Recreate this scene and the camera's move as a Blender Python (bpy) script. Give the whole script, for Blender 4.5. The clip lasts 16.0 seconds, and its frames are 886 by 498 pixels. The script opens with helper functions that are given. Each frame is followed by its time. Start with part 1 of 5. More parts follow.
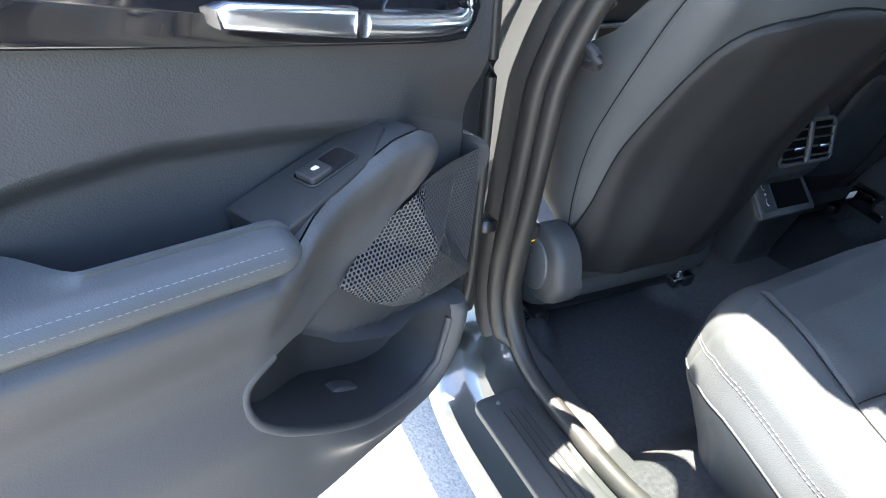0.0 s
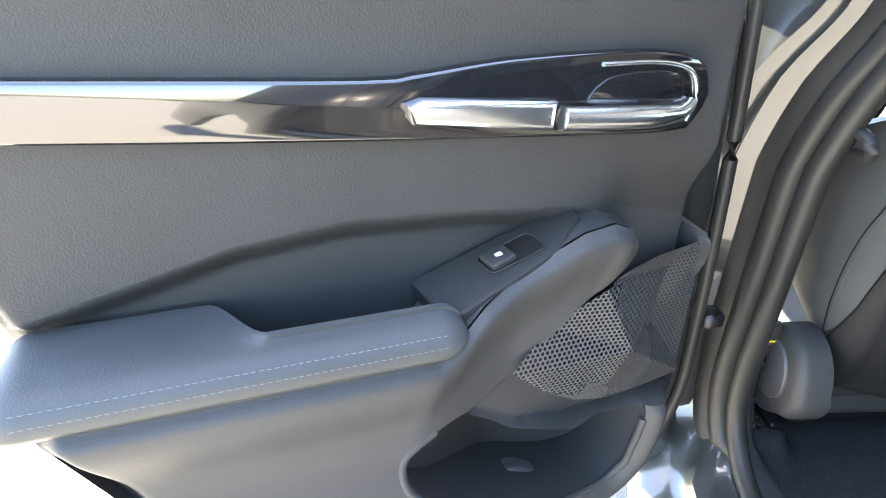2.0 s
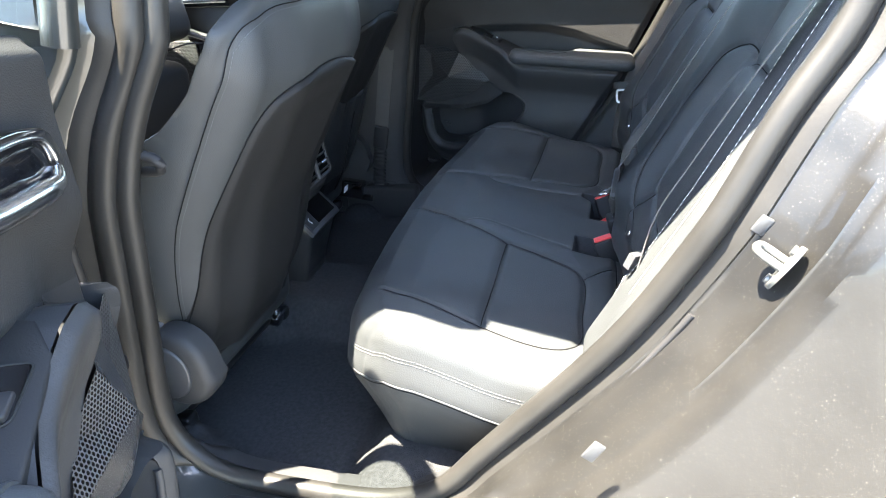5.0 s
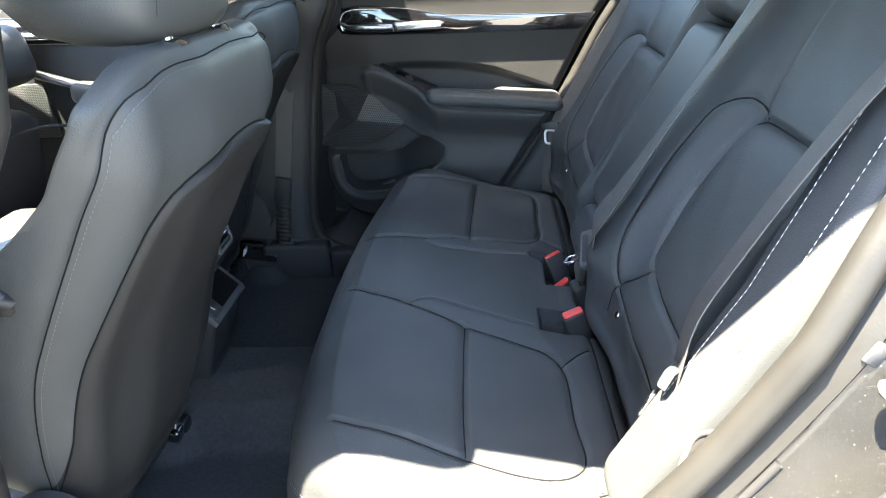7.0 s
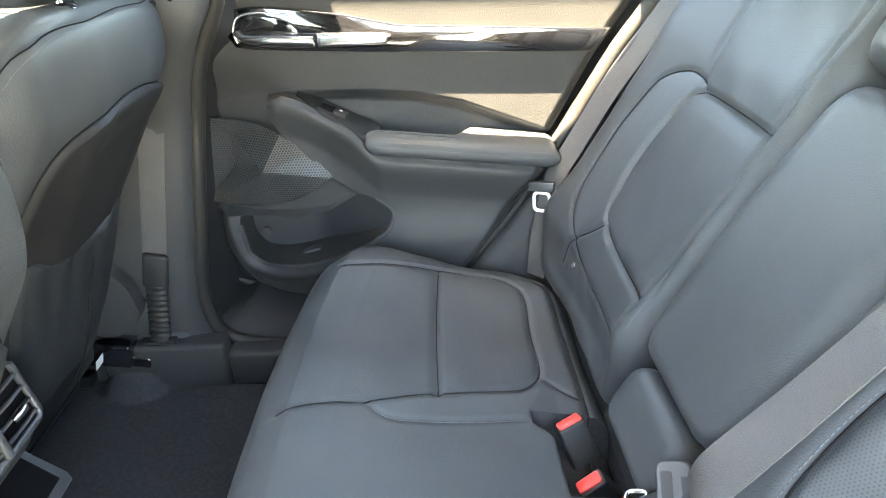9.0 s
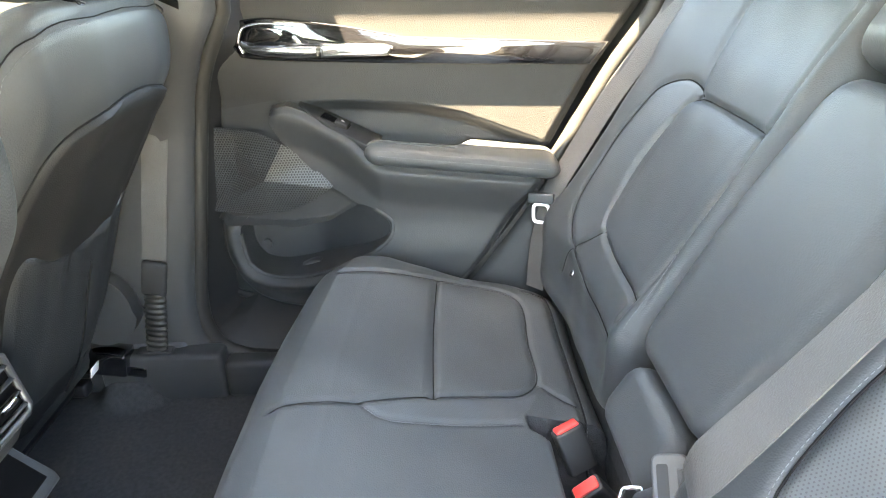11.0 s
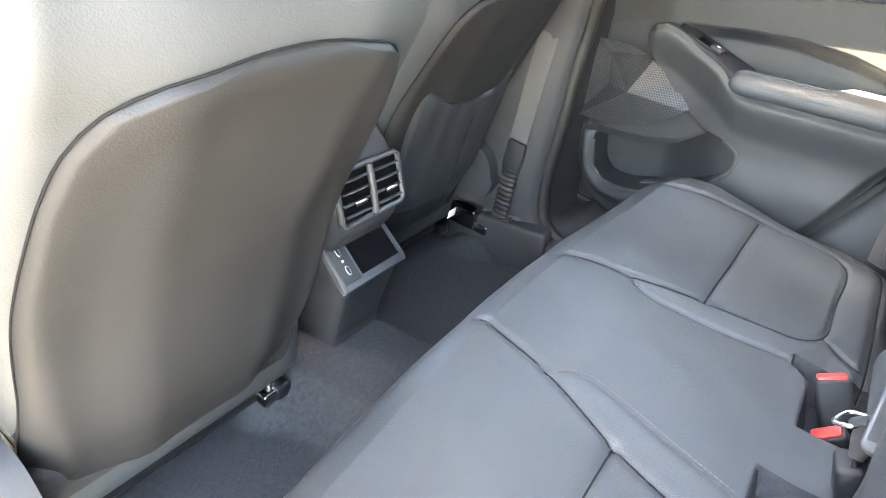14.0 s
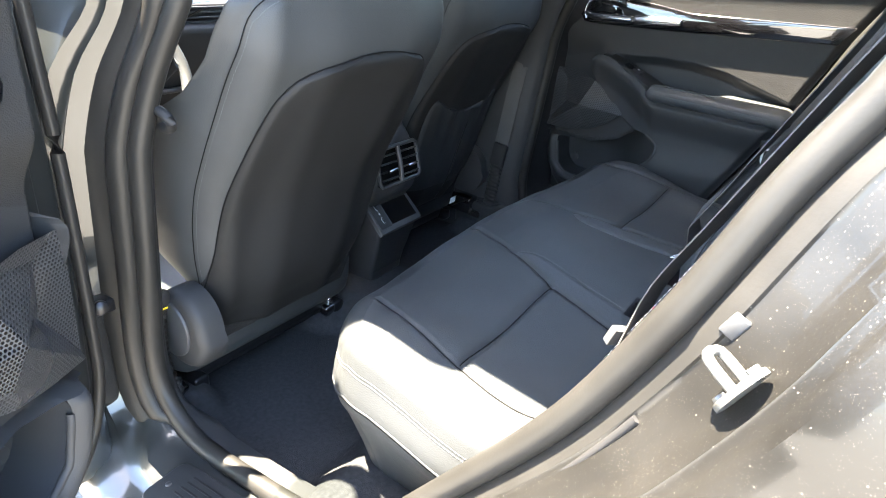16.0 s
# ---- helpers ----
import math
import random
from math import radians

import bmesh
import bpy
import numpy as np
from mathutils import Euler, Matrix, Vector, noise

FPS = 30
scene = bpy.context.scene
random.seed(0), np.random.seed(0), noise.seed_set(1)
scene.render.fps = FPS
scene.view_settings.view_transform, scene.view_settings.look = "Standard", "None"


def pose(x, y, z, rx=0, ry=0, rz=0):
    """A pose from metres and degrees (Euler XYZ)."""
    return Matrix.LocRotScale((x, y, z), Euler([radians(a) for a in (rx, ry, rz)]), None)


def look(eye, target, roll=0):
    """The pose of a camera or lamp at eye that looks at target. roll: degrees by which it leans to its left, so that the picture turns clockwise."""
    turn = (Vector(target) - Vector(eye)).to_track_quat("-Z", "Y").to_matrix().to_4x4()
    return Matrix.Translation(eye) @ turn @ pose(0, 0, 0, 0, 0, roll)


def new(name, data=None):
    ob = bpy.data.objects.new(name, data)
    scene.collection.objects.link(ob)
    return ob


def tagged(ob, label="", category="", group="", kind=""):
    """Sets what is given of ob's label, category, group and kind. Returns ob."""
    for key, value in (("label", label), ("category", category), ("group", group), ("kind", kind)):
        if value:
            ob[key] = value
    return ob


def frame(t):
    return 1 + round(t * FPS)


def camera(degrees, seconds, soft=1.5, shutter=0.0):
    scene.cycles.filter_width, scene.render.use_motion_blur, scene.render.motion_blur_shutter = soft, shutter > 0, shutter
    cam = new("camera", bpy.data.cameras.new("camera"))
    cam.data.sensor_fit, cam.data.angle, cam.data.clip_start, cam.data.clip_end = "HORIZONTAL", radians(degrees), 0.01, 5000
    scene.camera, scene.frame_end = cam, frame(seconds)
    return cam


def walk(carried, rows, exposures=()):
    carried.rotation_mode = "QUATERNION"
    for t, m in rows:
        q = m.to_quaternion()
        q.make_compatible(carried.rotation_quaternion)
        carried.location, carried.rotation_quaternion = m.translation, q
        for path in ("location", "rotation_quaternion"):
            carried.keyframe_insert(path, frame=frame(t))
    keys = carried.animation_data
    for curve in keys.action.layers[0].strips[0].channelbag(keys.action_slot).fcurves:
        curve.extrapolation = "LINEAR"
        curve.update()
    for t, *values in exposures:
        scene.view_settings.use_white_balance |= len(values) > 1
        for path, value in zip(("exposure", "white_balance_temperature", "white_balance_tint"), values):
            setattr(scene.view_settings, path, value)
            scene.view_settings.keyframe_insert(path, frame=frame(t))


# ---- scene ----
cam = camera(69.49, 16.0, soft=1.0)
PATH = [
    (0.0, (-0.047, -1.177, 1.238), (-1.619, -0.417, 0.262), 2.58),
    (0.5, (-0.056, -1.125, 1.27), (-1.808, -0.76, 0.376), 0.53),
    (1.0, (-0.062, -1.097, 1.281), (-1.848, -0.981, 0.389), -0.42),
    (1.5, (-0.069, -1.094, 1.279), (-1.862, -1.076, 0.393), -1.03),
    (2.0, (-0.071, -1.097, 1.276), (-1.865, -1.098, 0.392), -1.53),
    (2.5, (-0.091, -1.109, 1.274), (-1.882, -1.007, 0.39), -2.72),
    (3.0, (-0.165, -1.126, 1.265), (-1.828, -0.509, 0.341), -4.88),
    (3.5, (-0.19, -1.15, 1.253), (-1.548, -0.056, 0.273), -4.52),
    (4.0, (-0.139, -1.214, 1.258), (-1.162, 0.202, 0.284), -5.14),
    (4.5, (-0.102, -1.306, 1.285), (-0.832, 0.299, 0.34), -5.1),
    (4.7, (-0.116, -1.327, 1.294), (-0.754, 0.337, 0.385), -4.86),
    (6.8, (-0.319, -1.179, 1.323), (-0.447, 0.626, 0.47), -3.37),
    (7.0, (-0.307, -1.1, 1.322), (-0.466, 0.701, 0.467), -3.71),
    (7.5, (-0.311, -0.941, 1.322), (-0.493, 0.858, 0.466), -4.24),
    (8.0, (-0.371, -0.779, 1.328), (-0.428, 1.008, 0.43), -2.78),
    (8.5, (-0.385, -0.645, 1.333), (-0.346, 1.126, 0.406), -1.45),
    (9.0, (-0.373, -0.509, 1.338), (-0.318, 1.257, 0.4), -1.12),
    (9.2, (-0.365, -0.467, 1.328), (-0.308, 1.3, 0.394), -0.82),
    (11.3, (-0.363, -0.566, 1.294), (-0.326, 1.251, 0.459), -0.45),
    (11.5, (-0.353, -0.601, 1.293), (-0.353, 1.216, 0.456), 0.1),
    (12.0, (-0.318, -0.636, 1.278), (-0.581, 1.144, 0.405), 0.75),
    (12.5, (-0.275, -0.65, 1.255), (-0.874, 1.031, 0.352), 2.09),
    (13.0, (-0.249, -0.66, 1.239), (-1.056, 0.921, 0.316), 1.7),
    (13.5, (-0.241, -0.67, 1.227), (-1.177, 0.832, 0.294), 2.22),
    (14.0, (-0.238, -0.681, 1.224), (-1.219, 0.788, 0.285), 2.25),
    (14.5, (-0.22, -0.726, 1.234), (-1.196, 0.758, 0.315), 1.37),
    (15.0, (-0.171, -0.872, 1.237), (-1.154, 0.633, 0.36), 1.09),
    (15.5, (-0.088, -1.03, 1.237), (-1.05, 0.503, 0.386), 1.94),
    (16.0, (0.052, -1.134, 1.251), (-0.964, 0.389, 0.447), 1.4),
]
walk(cam, [(t, look(eye, target, roll)) for t, eye, target, roll in PATH],
     exposures=[(0.0, 4.57, 6350, 10), (1.0, 4.86, 7000, 10), (2.5, 4.90, 7150, 10), (3.0, 4.93, 6950, 10), (3.5, 4.94, 6900, 10), (4.5, 4.57, 6650, 10), (7.0, 4.87, 6950, 8), (7.5, 5.75, 7600, 8), (8.0, 6.25, 8000, 8), (8.5, 6.45, 8400, 8),
                (9.2, 6.45, 8500, 8), (11.3, 6.72, 9100, 10), (14.0, 7.05, 8700, 12), (15.0, 6.74, 8700, 13), (15.5, 6.05, 8700, 13), (16.0, 4.89, 7000, 11)])

# ---- light ----
world = bpy.data.worlds.new("world")
scene.world = world
world.use_nodes = True
nt = world.node_tree
sky = nt.nodes.new("ShaderNodeTexSky")
sky.sky_type, sky.sun_disc = "NISHITA", False
sky.sun_elevation, sky.sun_rotation = radians(73.2), radians(239.0)
nt.links.new(sky.outputs[0], nt.nodes["Background"].inputs[0])
nt.nodes["Background"].inputs[1].default_value = 0.11
sun_data = bpy.data.lights.new("sun", "SUN")
sun_data.energy, sun_data.angle, sun_data.color = 5.0, radians(0.5), (1.0, 0.91, 0.76)
sun = new("sun", sun_data)
sun.matrix_world = look((0, 0, 0), (0.25, 0.15, -0.965))

# ---- materials ----


def material(name, color, rough=0.5, metal=0.0, vary=0.15, scale=6.0, bump=0.0, grain=400.0, coat=0.0, kind="noise", spec=0.5, random=0.0):
    """A node material: base colour with a broad mottle, fine grain as bump."""
    m = bpy.data.materials.new(name)
    m.use_nodes = True
    n, l = m.node_tree.nodes, m.node_tree.links
    b = n["Principled BSDF"]
    b.inputs["Metallic"].default_value = metal
    b.inputs["Coat Weight"].default_value = coat
    b.inputs["Specular IOR Level"].default_value = spec
    tc = n.new("ShaderNodeTexCoord")
    broad = n.new("ShaderNodeTexNoise")
    broad.inputs["Scale"].default_value, broad.inputs["Detail"].default_value = scale, 5
    l.new(tc.outputs["Object"], broad.inputs["Vector"])
    ramp = n.new("ShaderNodeMapRange")
    ramp.inputs["To Min"].default_value, ramp.inputs["To Max"].default_value = 1 - vary, 1 + vary
    ramp.inputs["From Min"].default_value, ramp.inputs["From Max"].default_value = 0.3, 0.7
    l.new(broad.outputs["Fac"], ramp.inputs["Value"])
    mul = n.new("ShaderNodeVectorMath")
    mul.operation = "SCALE"
    mul.inputs[0].default_value = color
    l.new(ramp.outputs[0], mul.inputs["Scale"])
    l.new(mul.outputs[0], b.inputs["Base Color"])
    rr = n.new("ShaderNodeMapRange")
    rr.inputs["To Min"].default_value, rr.inputs["To Max"].default_value = max(rough - 0.08, 0.02), min(rough + 0.08, 1)
    l.new(broad.outputs["Fac"], rr.inputs["Value"])
    l.new(rr.outputs[0], b.inputs["Roughness"])
    if bump:
        if kind == "noise":
            fine = n.new("ShaderNodeTexNoise")
            fine.inputs["Detail"].default_value = 3
            out = fine.outputs["Fac"]
        else:
            fine = n.new("ShaderNodeTexVoronoi")
            fine.feature = "SMOOTH_F1" if kind == "leather" else "F1"
            out = fine.outputs["Distance"]
        fine.inputs["Scale"].default_value = grain
        l.new(tc.outputs["Object"], fine.inputs["Vector"])
        bn = n.new("ShaderNodeBump")
        bn.inputs["Strength"].default_value, bn.inputs["Distance"].default_value = bump, 0.002
        l.new(out, bn.inputs["Height"])
        l.new(bn.outputs[0], b.inputs["Normal"])
    return m


def perforated(name, color, hole, pitch, size, rough=0.5, axes=(1, 2), depth=0.6):
    """A sheet with staggered round holes in the object's plane of the two axes."""
    m = material(name, color, rough, vary=0.1, bump=0.1, grain=500)
    n, l = m.node_tree.nodes, m.node_tree.links
    b = n["Principled BSDF"]
    tc = n.new("ShaderNodeTexCoord")
    sep = n.new("ShaderNodeSeparateXYZ")
    l.new(tc.outputs["Object"], sep.inputs[0])

    def op(kind, a, c=None):
        k = n.new("ShaderNodeMath")
        k.operation = kind
        for i, v in enumerate((a, c)):
            if v is None:
                continue
            if isinstance(v, (int, float)):
                k.inputs[i].default_value = v
            else:
                l.new(v, k.inputs[i])
        return k.outputs[0]
    row = op("DIVIDE", sep.outputs[axes[1]], pitch * 0.866)
    even = op("MULTIPLY", op("MODULO", op("ABSOLUTE", op("FLOOR", row)), 2), 0.5)
    col = op("ADD", op("DIVIDE", sep.outputs[axes[0]], pitch), even)
    fx = op("SUBTRACT", op("FRACT", op("ADD", col, 100)), 0.5)
    fy = op("MULTIPLY", op("SUBTRACT", op("FRACT", op("ADD", row, 100)), 0.5), 0.866)
    d = op("SQRT", op("ADD", op("MULTIPLY", fx, fx), op("MULTIPLY", fy, fy)))
    inside = n.new("ShaderNodeMapRange")
    inside.inputs["From Min"].default_value, inside.inputs["From Max"].default_value = size, size + 0.08
    l.new(d, inside.inputs["Value"])
    mix = n.new("ShaderNodeMix")
    mix.data_type = "RGBA"
    mix.inputs["A"].default_value, mix.inputs["B"].default_value = (*hole, 1), (*color, 1)
    l.new(inside.outputs[0], mix.inputs["Factor"])
    l.new(mix.outputs["Result"], b.inputs["Base Color"])
    bn = n.new("ShaderNodeBump")
    bn.inputs["Strength"].default_value, bn.inputs["Distance"].default_value = depth, 0.002
    l.new(inside.outputs[0], bn.inputs["Height"])
    l.new(bn.outputs[0], b.inputs["Normal"])
    return m


def glass(name, color, gloss=0.06):
    """Thin glass: tinted straight-through light with a clear sheen."""
    m = bpy.data.materials.new(name)
    m.use_nodes = True
    n, l = m.node_tree.nodes, m.node_tree.links
    n.remove(n["Principled BSDF"])
    clear, sheen, mix = n.new("ShaderNodeBsdfTransparent"), n.new("ShaderNodeBsdfGlossy"), n.new("ShaderNodeMixShader")
    clear.inputs["Color"].default_value = (*color, 1)
    sheen.inputs["Roughness"].default_value = 0.02
    mix.inputs[0].default_value = gloss
    l.new(clear.outputs[0], mix.inputs[1])
    l.new(sheen.outputs[0], mix.inputs[2])
    l.new(mix.outputs[0], n["Material Output"].inputs["Surface"])
    return m


LEATHER = material("leather", (0.0355, 0.0385, 0.0405), 0.50, vary=0.10, scale=9, bump=0.14, grain=620, kind="leather", spec=0.27)
PERF = perforated("perforated_leather", (0.035, 0.039, 0.042), (0.015, 0.016, 0.017), 0.0033, 0.17, 0.50, (0, 1), 0.2)
FABRIC_PLASTIC = material("soft_door_skin", (0.027, 0.0270, 0.0272), 0.56, vary=0.08, scale=7, bump=0.25, grain=620, kind="leather", spec=0.18)
PLASTIC = material("dark_plastic", (0.0290, 0.0298, 0.0312), 0.52, vary=0.08, scale=7, bump=0.16, grain=600, spec=0.24)
# a step darker than the door skin, for pull recess and map pocket
RECESS = material("darker_soft_skin", (0.017, 0.0187, 0.021), 0.52, vary=0.08, scale=7, bump=0.25, grain=620, kind="leather", spec=0.35)
SHELL = material("seat_shell_plastic", (0.0150, 0.0152, 0.0156), 0.58, vary=0.12, bump=0.2, grain=500, spec=0.18)
GREY_PLASTIC = material("grey_plastic", (0.040, 0.042, 0.045), 0.42, vary=0.06, bump=0.08, grain=800)
PIANO = material("gloss_black", (0.006, 0.006, 0.007), 0.06, vary=0.02, scale=3, coat=1.0)
CHROME = material("satin_chrome", (0.72, 0.73, 0.75), 0.22, 1.0, vary=0.04)
ZINC = material("zinc_plate", (0.10, 0.103, 0.10), 0.28, 0.3, vary=0.06)
BRIGHT = material("bright_metal", (0.75, 0.75, 0.76), 0.15, 1.0, vary=0.05)
STEEL = material("black_steel", (0.02, 0.02, 0.022), 0.3, 0.6, vary=0.1)
CARPET = material("carpet", (0.030, 0.031, 0.033), 0.95, vary=0.25, scale=120, bump=0.8, grain=500, spec=0.1)
THREAD = material("grey_thread", (0.10, 0.104, 0.108), 0.8, vary=0.1, spec=0.2)
WEBBING = material("belt_webbing", (0.050, 0.048, 0.047), 0.6, vary=0.1, scale=20, bump=0.5, grain=600)
RUBBER = material("rubber_seal", (0.0165, 0.0160, 0.0150), 0.46, vary=0.15, scale=12, bump=0.08, grain=300, spec=0.3)
PAINT = material("metallic_paint", (0.024, 0.027, 0.027), 0.32, 0.25, vary=0.06, scale=5, coat=0.8, bump=0.01, grain=900)
DUSTY = material("dusty_paint", (0.0088, 0.0085, 0.0078), 0.42, 0.0, vary=0.35, scale=9, bump=0.06, grain=300, coat=0.25)
RED = material("red_button", (0.55, 0.035, 0.03), 0.35, vary=0.05)
WHITE = material("white_print", (0.8, 0.8, 0.8), 0.6, vary=0.05)
YELLOW = material("yellow_print", (0.75, 0.55, 0.03), 0.6, vary=0.05)
HEADLINER = material("headliner", (0.70, 0.69, 0.66), 0.95, vary=0.06, bump=0.3, grain=500)
ASPHALT = material("asphalt", (0.19, 0.187, 0.178), 0.9, vary=0.35, scale=160, bump=0.9, grain=160)
BLACK = material("black_recess", (0.008, 0.008, 0.009), 0.7, vary=0.1)
TINT = glass("side_glass", (0.80, 0.83, 0.82))
PRIVACY = glass("privacy_glass", (0.12, 0.125, 0.125))
CLEAR = glass("clear_glass", (0.85, 0.9, 0.88))


def speckle(m, color, scale, amount):
    """Scattered light specks of dust over a material."""
    n, l = m.node_tree.nodes, m.node_tree.links
    b = n["Principled BSDF"]
    old = b.inputs["Base Color"].links[0].from_socket
    tc = n.new("ShaderNodeTexCoord")
    v = n.new("ShaderNodeTexVoronoi")
    v.inputs["Scale"].default_value = scale
    l.new(tc.outputs["Object"], v.inputs["Vector"])
    sizes = n.new("ShaderNodeSeparateColor")
    l.new(v.outputs["Color"], sizes.inputs[0])
    lim = n.new("ShaderNodeMath")
    lim.operation = "MULTIPLY"
    lim.inputs[1].default_value = amount
    power = n.new("ShaderNodeMath")
    power.operation = "POWER"
    power.inputs[1].default_value = 4
    l.new(sizes.outputs[0], power.inputs[0])
    l.new(power.outputs[0], lim.inputs[0])
    less = n.new("ShaderNodeMath")
    less.operation = "LESS_THAN"
    l.new(v.outputs["Distance"], less.inputs[0])
    l.new(lim.outputs[0], less.inputs[1])
    mix = n.new("ShaderNodeMix")
    mix.data_type = "RGBA"
    l.new(less.outputs[0], mix.inputs["Factor"])
    l.new(old, mix.inputs["A"])
    mix.inputs["B"].default_value = (*color, 1)
    l.new(mix.outputs["Result"], b.inputs["Base Color"])


speckle(DUSTY, (0.16, 0.15, 0.13), 330, 0.22)
speckle(DUSTY, (0.12, 0.11, 0.095), 900, 0.26)
speckle(ASPHALT, (0.22, 0.22, 0.22), 140, 0.42)
# paler copy of the grey thread, its colour standing in for sunlight
LIT_THREAD = material("lit_thread", (0.42, 0.41, 0.39), 0.7, vary=0.1)
SEAM = material("dark_seam", (0.007, 0.007, 0.0075), 0.9, vary=0.1, spec=0.1)
PERF_BACK = perforated("perforated_backrest", (0.035, 0.039, 0.042), (0.015, 0.016, 0.017), 0.0033, 0.17, 0.50, (1, 2), 0.2)

# ---- builders ----
YC = 0.025


def part(name, bm, mat, parent=None, label="", smooth=True):
    me = bpy.data.meshes.new(name)
    bmesh.ops.recalc_face_normals(bm, faces=bm.faces)
    bm.to_mesh(me)
    bm.free()
    for mm in (mat if isinstance(mat, (list, tuple)) else [mat]):
        me.materials.append(mm)
    if smooth:
        me.shade_smooth()
        me.set_sharp_from_angle(angle=radians(50))
    ob = new(name, me)
    ob.parent = parent
    return tagged(ob, label)


def raw(verts, faces):
    bm = bmesh.new()
    vs = [bm.verts.new(v) for v in verts]
    for f in faces:
        if len({tuple(round(c, 6) for c in verts[i]) for i in f}) >= 3:
            try:
                bm.faces.new([vs[i] for i in f])
            except ValueError:
                pass
    return bm


def thing(name, label, category, group="", kind="", at=(0, 0, 0)):
    ob = new(name)
    ob.location = at
    ob.empty_display_size = 0.05
    return tagged(ob, label, category, group, kind)


def ident(p):
    return p


def smooth01(v):
    v = np.clip(v, 0, 1)
    return v * v * (3 - 2 * v)


def curve_pts(ctrl, step=0.01):
    """A smooth line through the control points (Catmull-Rom), as an array."""
    p = np.array(ctrl, float)
    p = np.vstack([2 * p[0] - p[1], p, 2 * p[-1] - p[-2]])
    out = []
    for i in range(1, len(p) - 2):
        k = max(2, int(np.linalg.norm(p[i + 1] - p[i]) / step))
        for t in np.linspace(0, 1, k, endpoint=False):
            a, b, c, d = p[i - 1], p[i], p[i + 1], p[i + 2]
            out.append(0.5 * (2 * b + (c - a) * t + (2 * a - 5 * b + 4 * c - d) * t * t + (3 * b - a - 3 * c + d) * t ** 3))
    out.append(p[-2])
    return np.array(out)


def line_dist(x, y, line):
    """The distance of each point (x, y) from a polyline."""
    best = np.full(x.shape, 9.0)
    for a, b in zip(line[:-1], line[1:]):
        ab = b - a
        t = np.clip(((x - a[0]) * ab[0] + (y - a[1]) * ab[1]) / max(ab @ ab, 1e-12), 0, 1)
        best = np.minimum(best, np.hypot(x - a[0] - t * ab[0], y - a[1] - t * ab[1]))
    return best


def poly_sd(x, y, poly):
    """Signed distance from a closed polygon, positive inside."""
    p = np.array(poly, float)
    inside = np.zeros(x.shape, bool)
    for a, b in zip(p, np.roll(p, -1, 0)):
        hit = (a[1] > y) != (b[1] > y)
        cut = (b[0] - a[0]) * (y - a[1]) / np.where(abs(b[1] - a[1]) < 1e-12, 1e-12, b[1] - a[1]) + a[0]
        inside ^= hit & (x < cut)
    d = line_dist(x, y, np.vstack([p, p[:1]]))
    return np.where(inside, d, -d)


def sweep(path, radius, close=False, n=8, flat=1.0, up=(0, 0, 1)):
    """A tube along a path; flat squeezes it along up."""
    p = np.array(path, float)
    verts, faces = [], []
    m = len(p)
    for i in range(m):
        t = p[(i + 1) % m] - p[i - 1] if close else p[min(i + 1, m - 1)] - p[max(i - 1, 0)]
        t = t / max(np.linalg.norm(t), 1e-9)
        u = np.array(up, float) - t * (np.array(up) @ t)
        if np.linalg.norm(u) < 1e-3:
            u = np.array((1.0, 0, 0)) - t * t[0]
        u /= np.linalg.norm(u)
        s = np.cross(t, u)
        r = radius[i] if hasattr(radius, "__len__") else radius
        for k in range(n):
            a = 2 * math.pi * k / n
            verts.append(tuple(p[i] + r * (s * math.cos(a) + u * flat * math.sin(a))))
    for i in range(m if close else m - 1):
        for k in range(n):
            j = (i + 1) % m
            faces.append((i * n + k, i * n + (k + 1) % n, j * n + (k + 1) % n, j * n + k))
    if not close:
        faces += [tuple(range(n)), tuple(range((m - 1) * n, m * n))]
    return raw(verts, faces)


def join(*bms):
    out = bmesh.new()
    for b in bms:
        me = bpy.data.meshes.new("tmp")
        b.to_mesh(me)
        b.free()
        out.from_mesh(me)
        bpy.data.meshes.remove(me)
    return out


def stitches(path, length=0.0045, gap=0.0025, r=0.0007):
    """A row of short threads along a path."""
    p = np.array(path, float)
    s = np.concatenate([[0], np.cumsum(np.linalg.norm(np.diff(p, axis=0), axis=1))])
    at = lambda v: np.array([np.interp(v, s, p[:, k]) for k in range(3)])
    verts, faces = [], []
    v = 0.0
    while v + length < s[-1]:
        a, b = at(v), at(v + length)
        t = (b - a) / max(np.linalg.norm(b - a), 1e-9)
        u = np.cross(t, (0.3, 0.5, 0.8))
        u /= np.linalg.norm(u)
        w = np.cross(t, u)
        o = len(verts)
        for c, rr in ((a, 0.5), ((a + b) / 2, 1.0), (b, 0.5)):
            for k in range(4):
                an = math.pi / 2 * k
                verts.append(tuple(c + r * rr * (u * math.cos(an) + w * math.sin(an))))
        for q in (0, 4):
            for k in range(4):
                faces.append((o + q + k, o + q + (k + 1) % 4, o + q + 4 + (k + 1) % 4, o + q + 4 + k))
        v += length + gap
    bm = bmesh.new()
    me = bpy.data.meshes.new("tmp")
    me.from_pydata(verts, [], faces)
    bm.from_mesh(me)
    bpy.data.meshes.remove(me)
    return bm


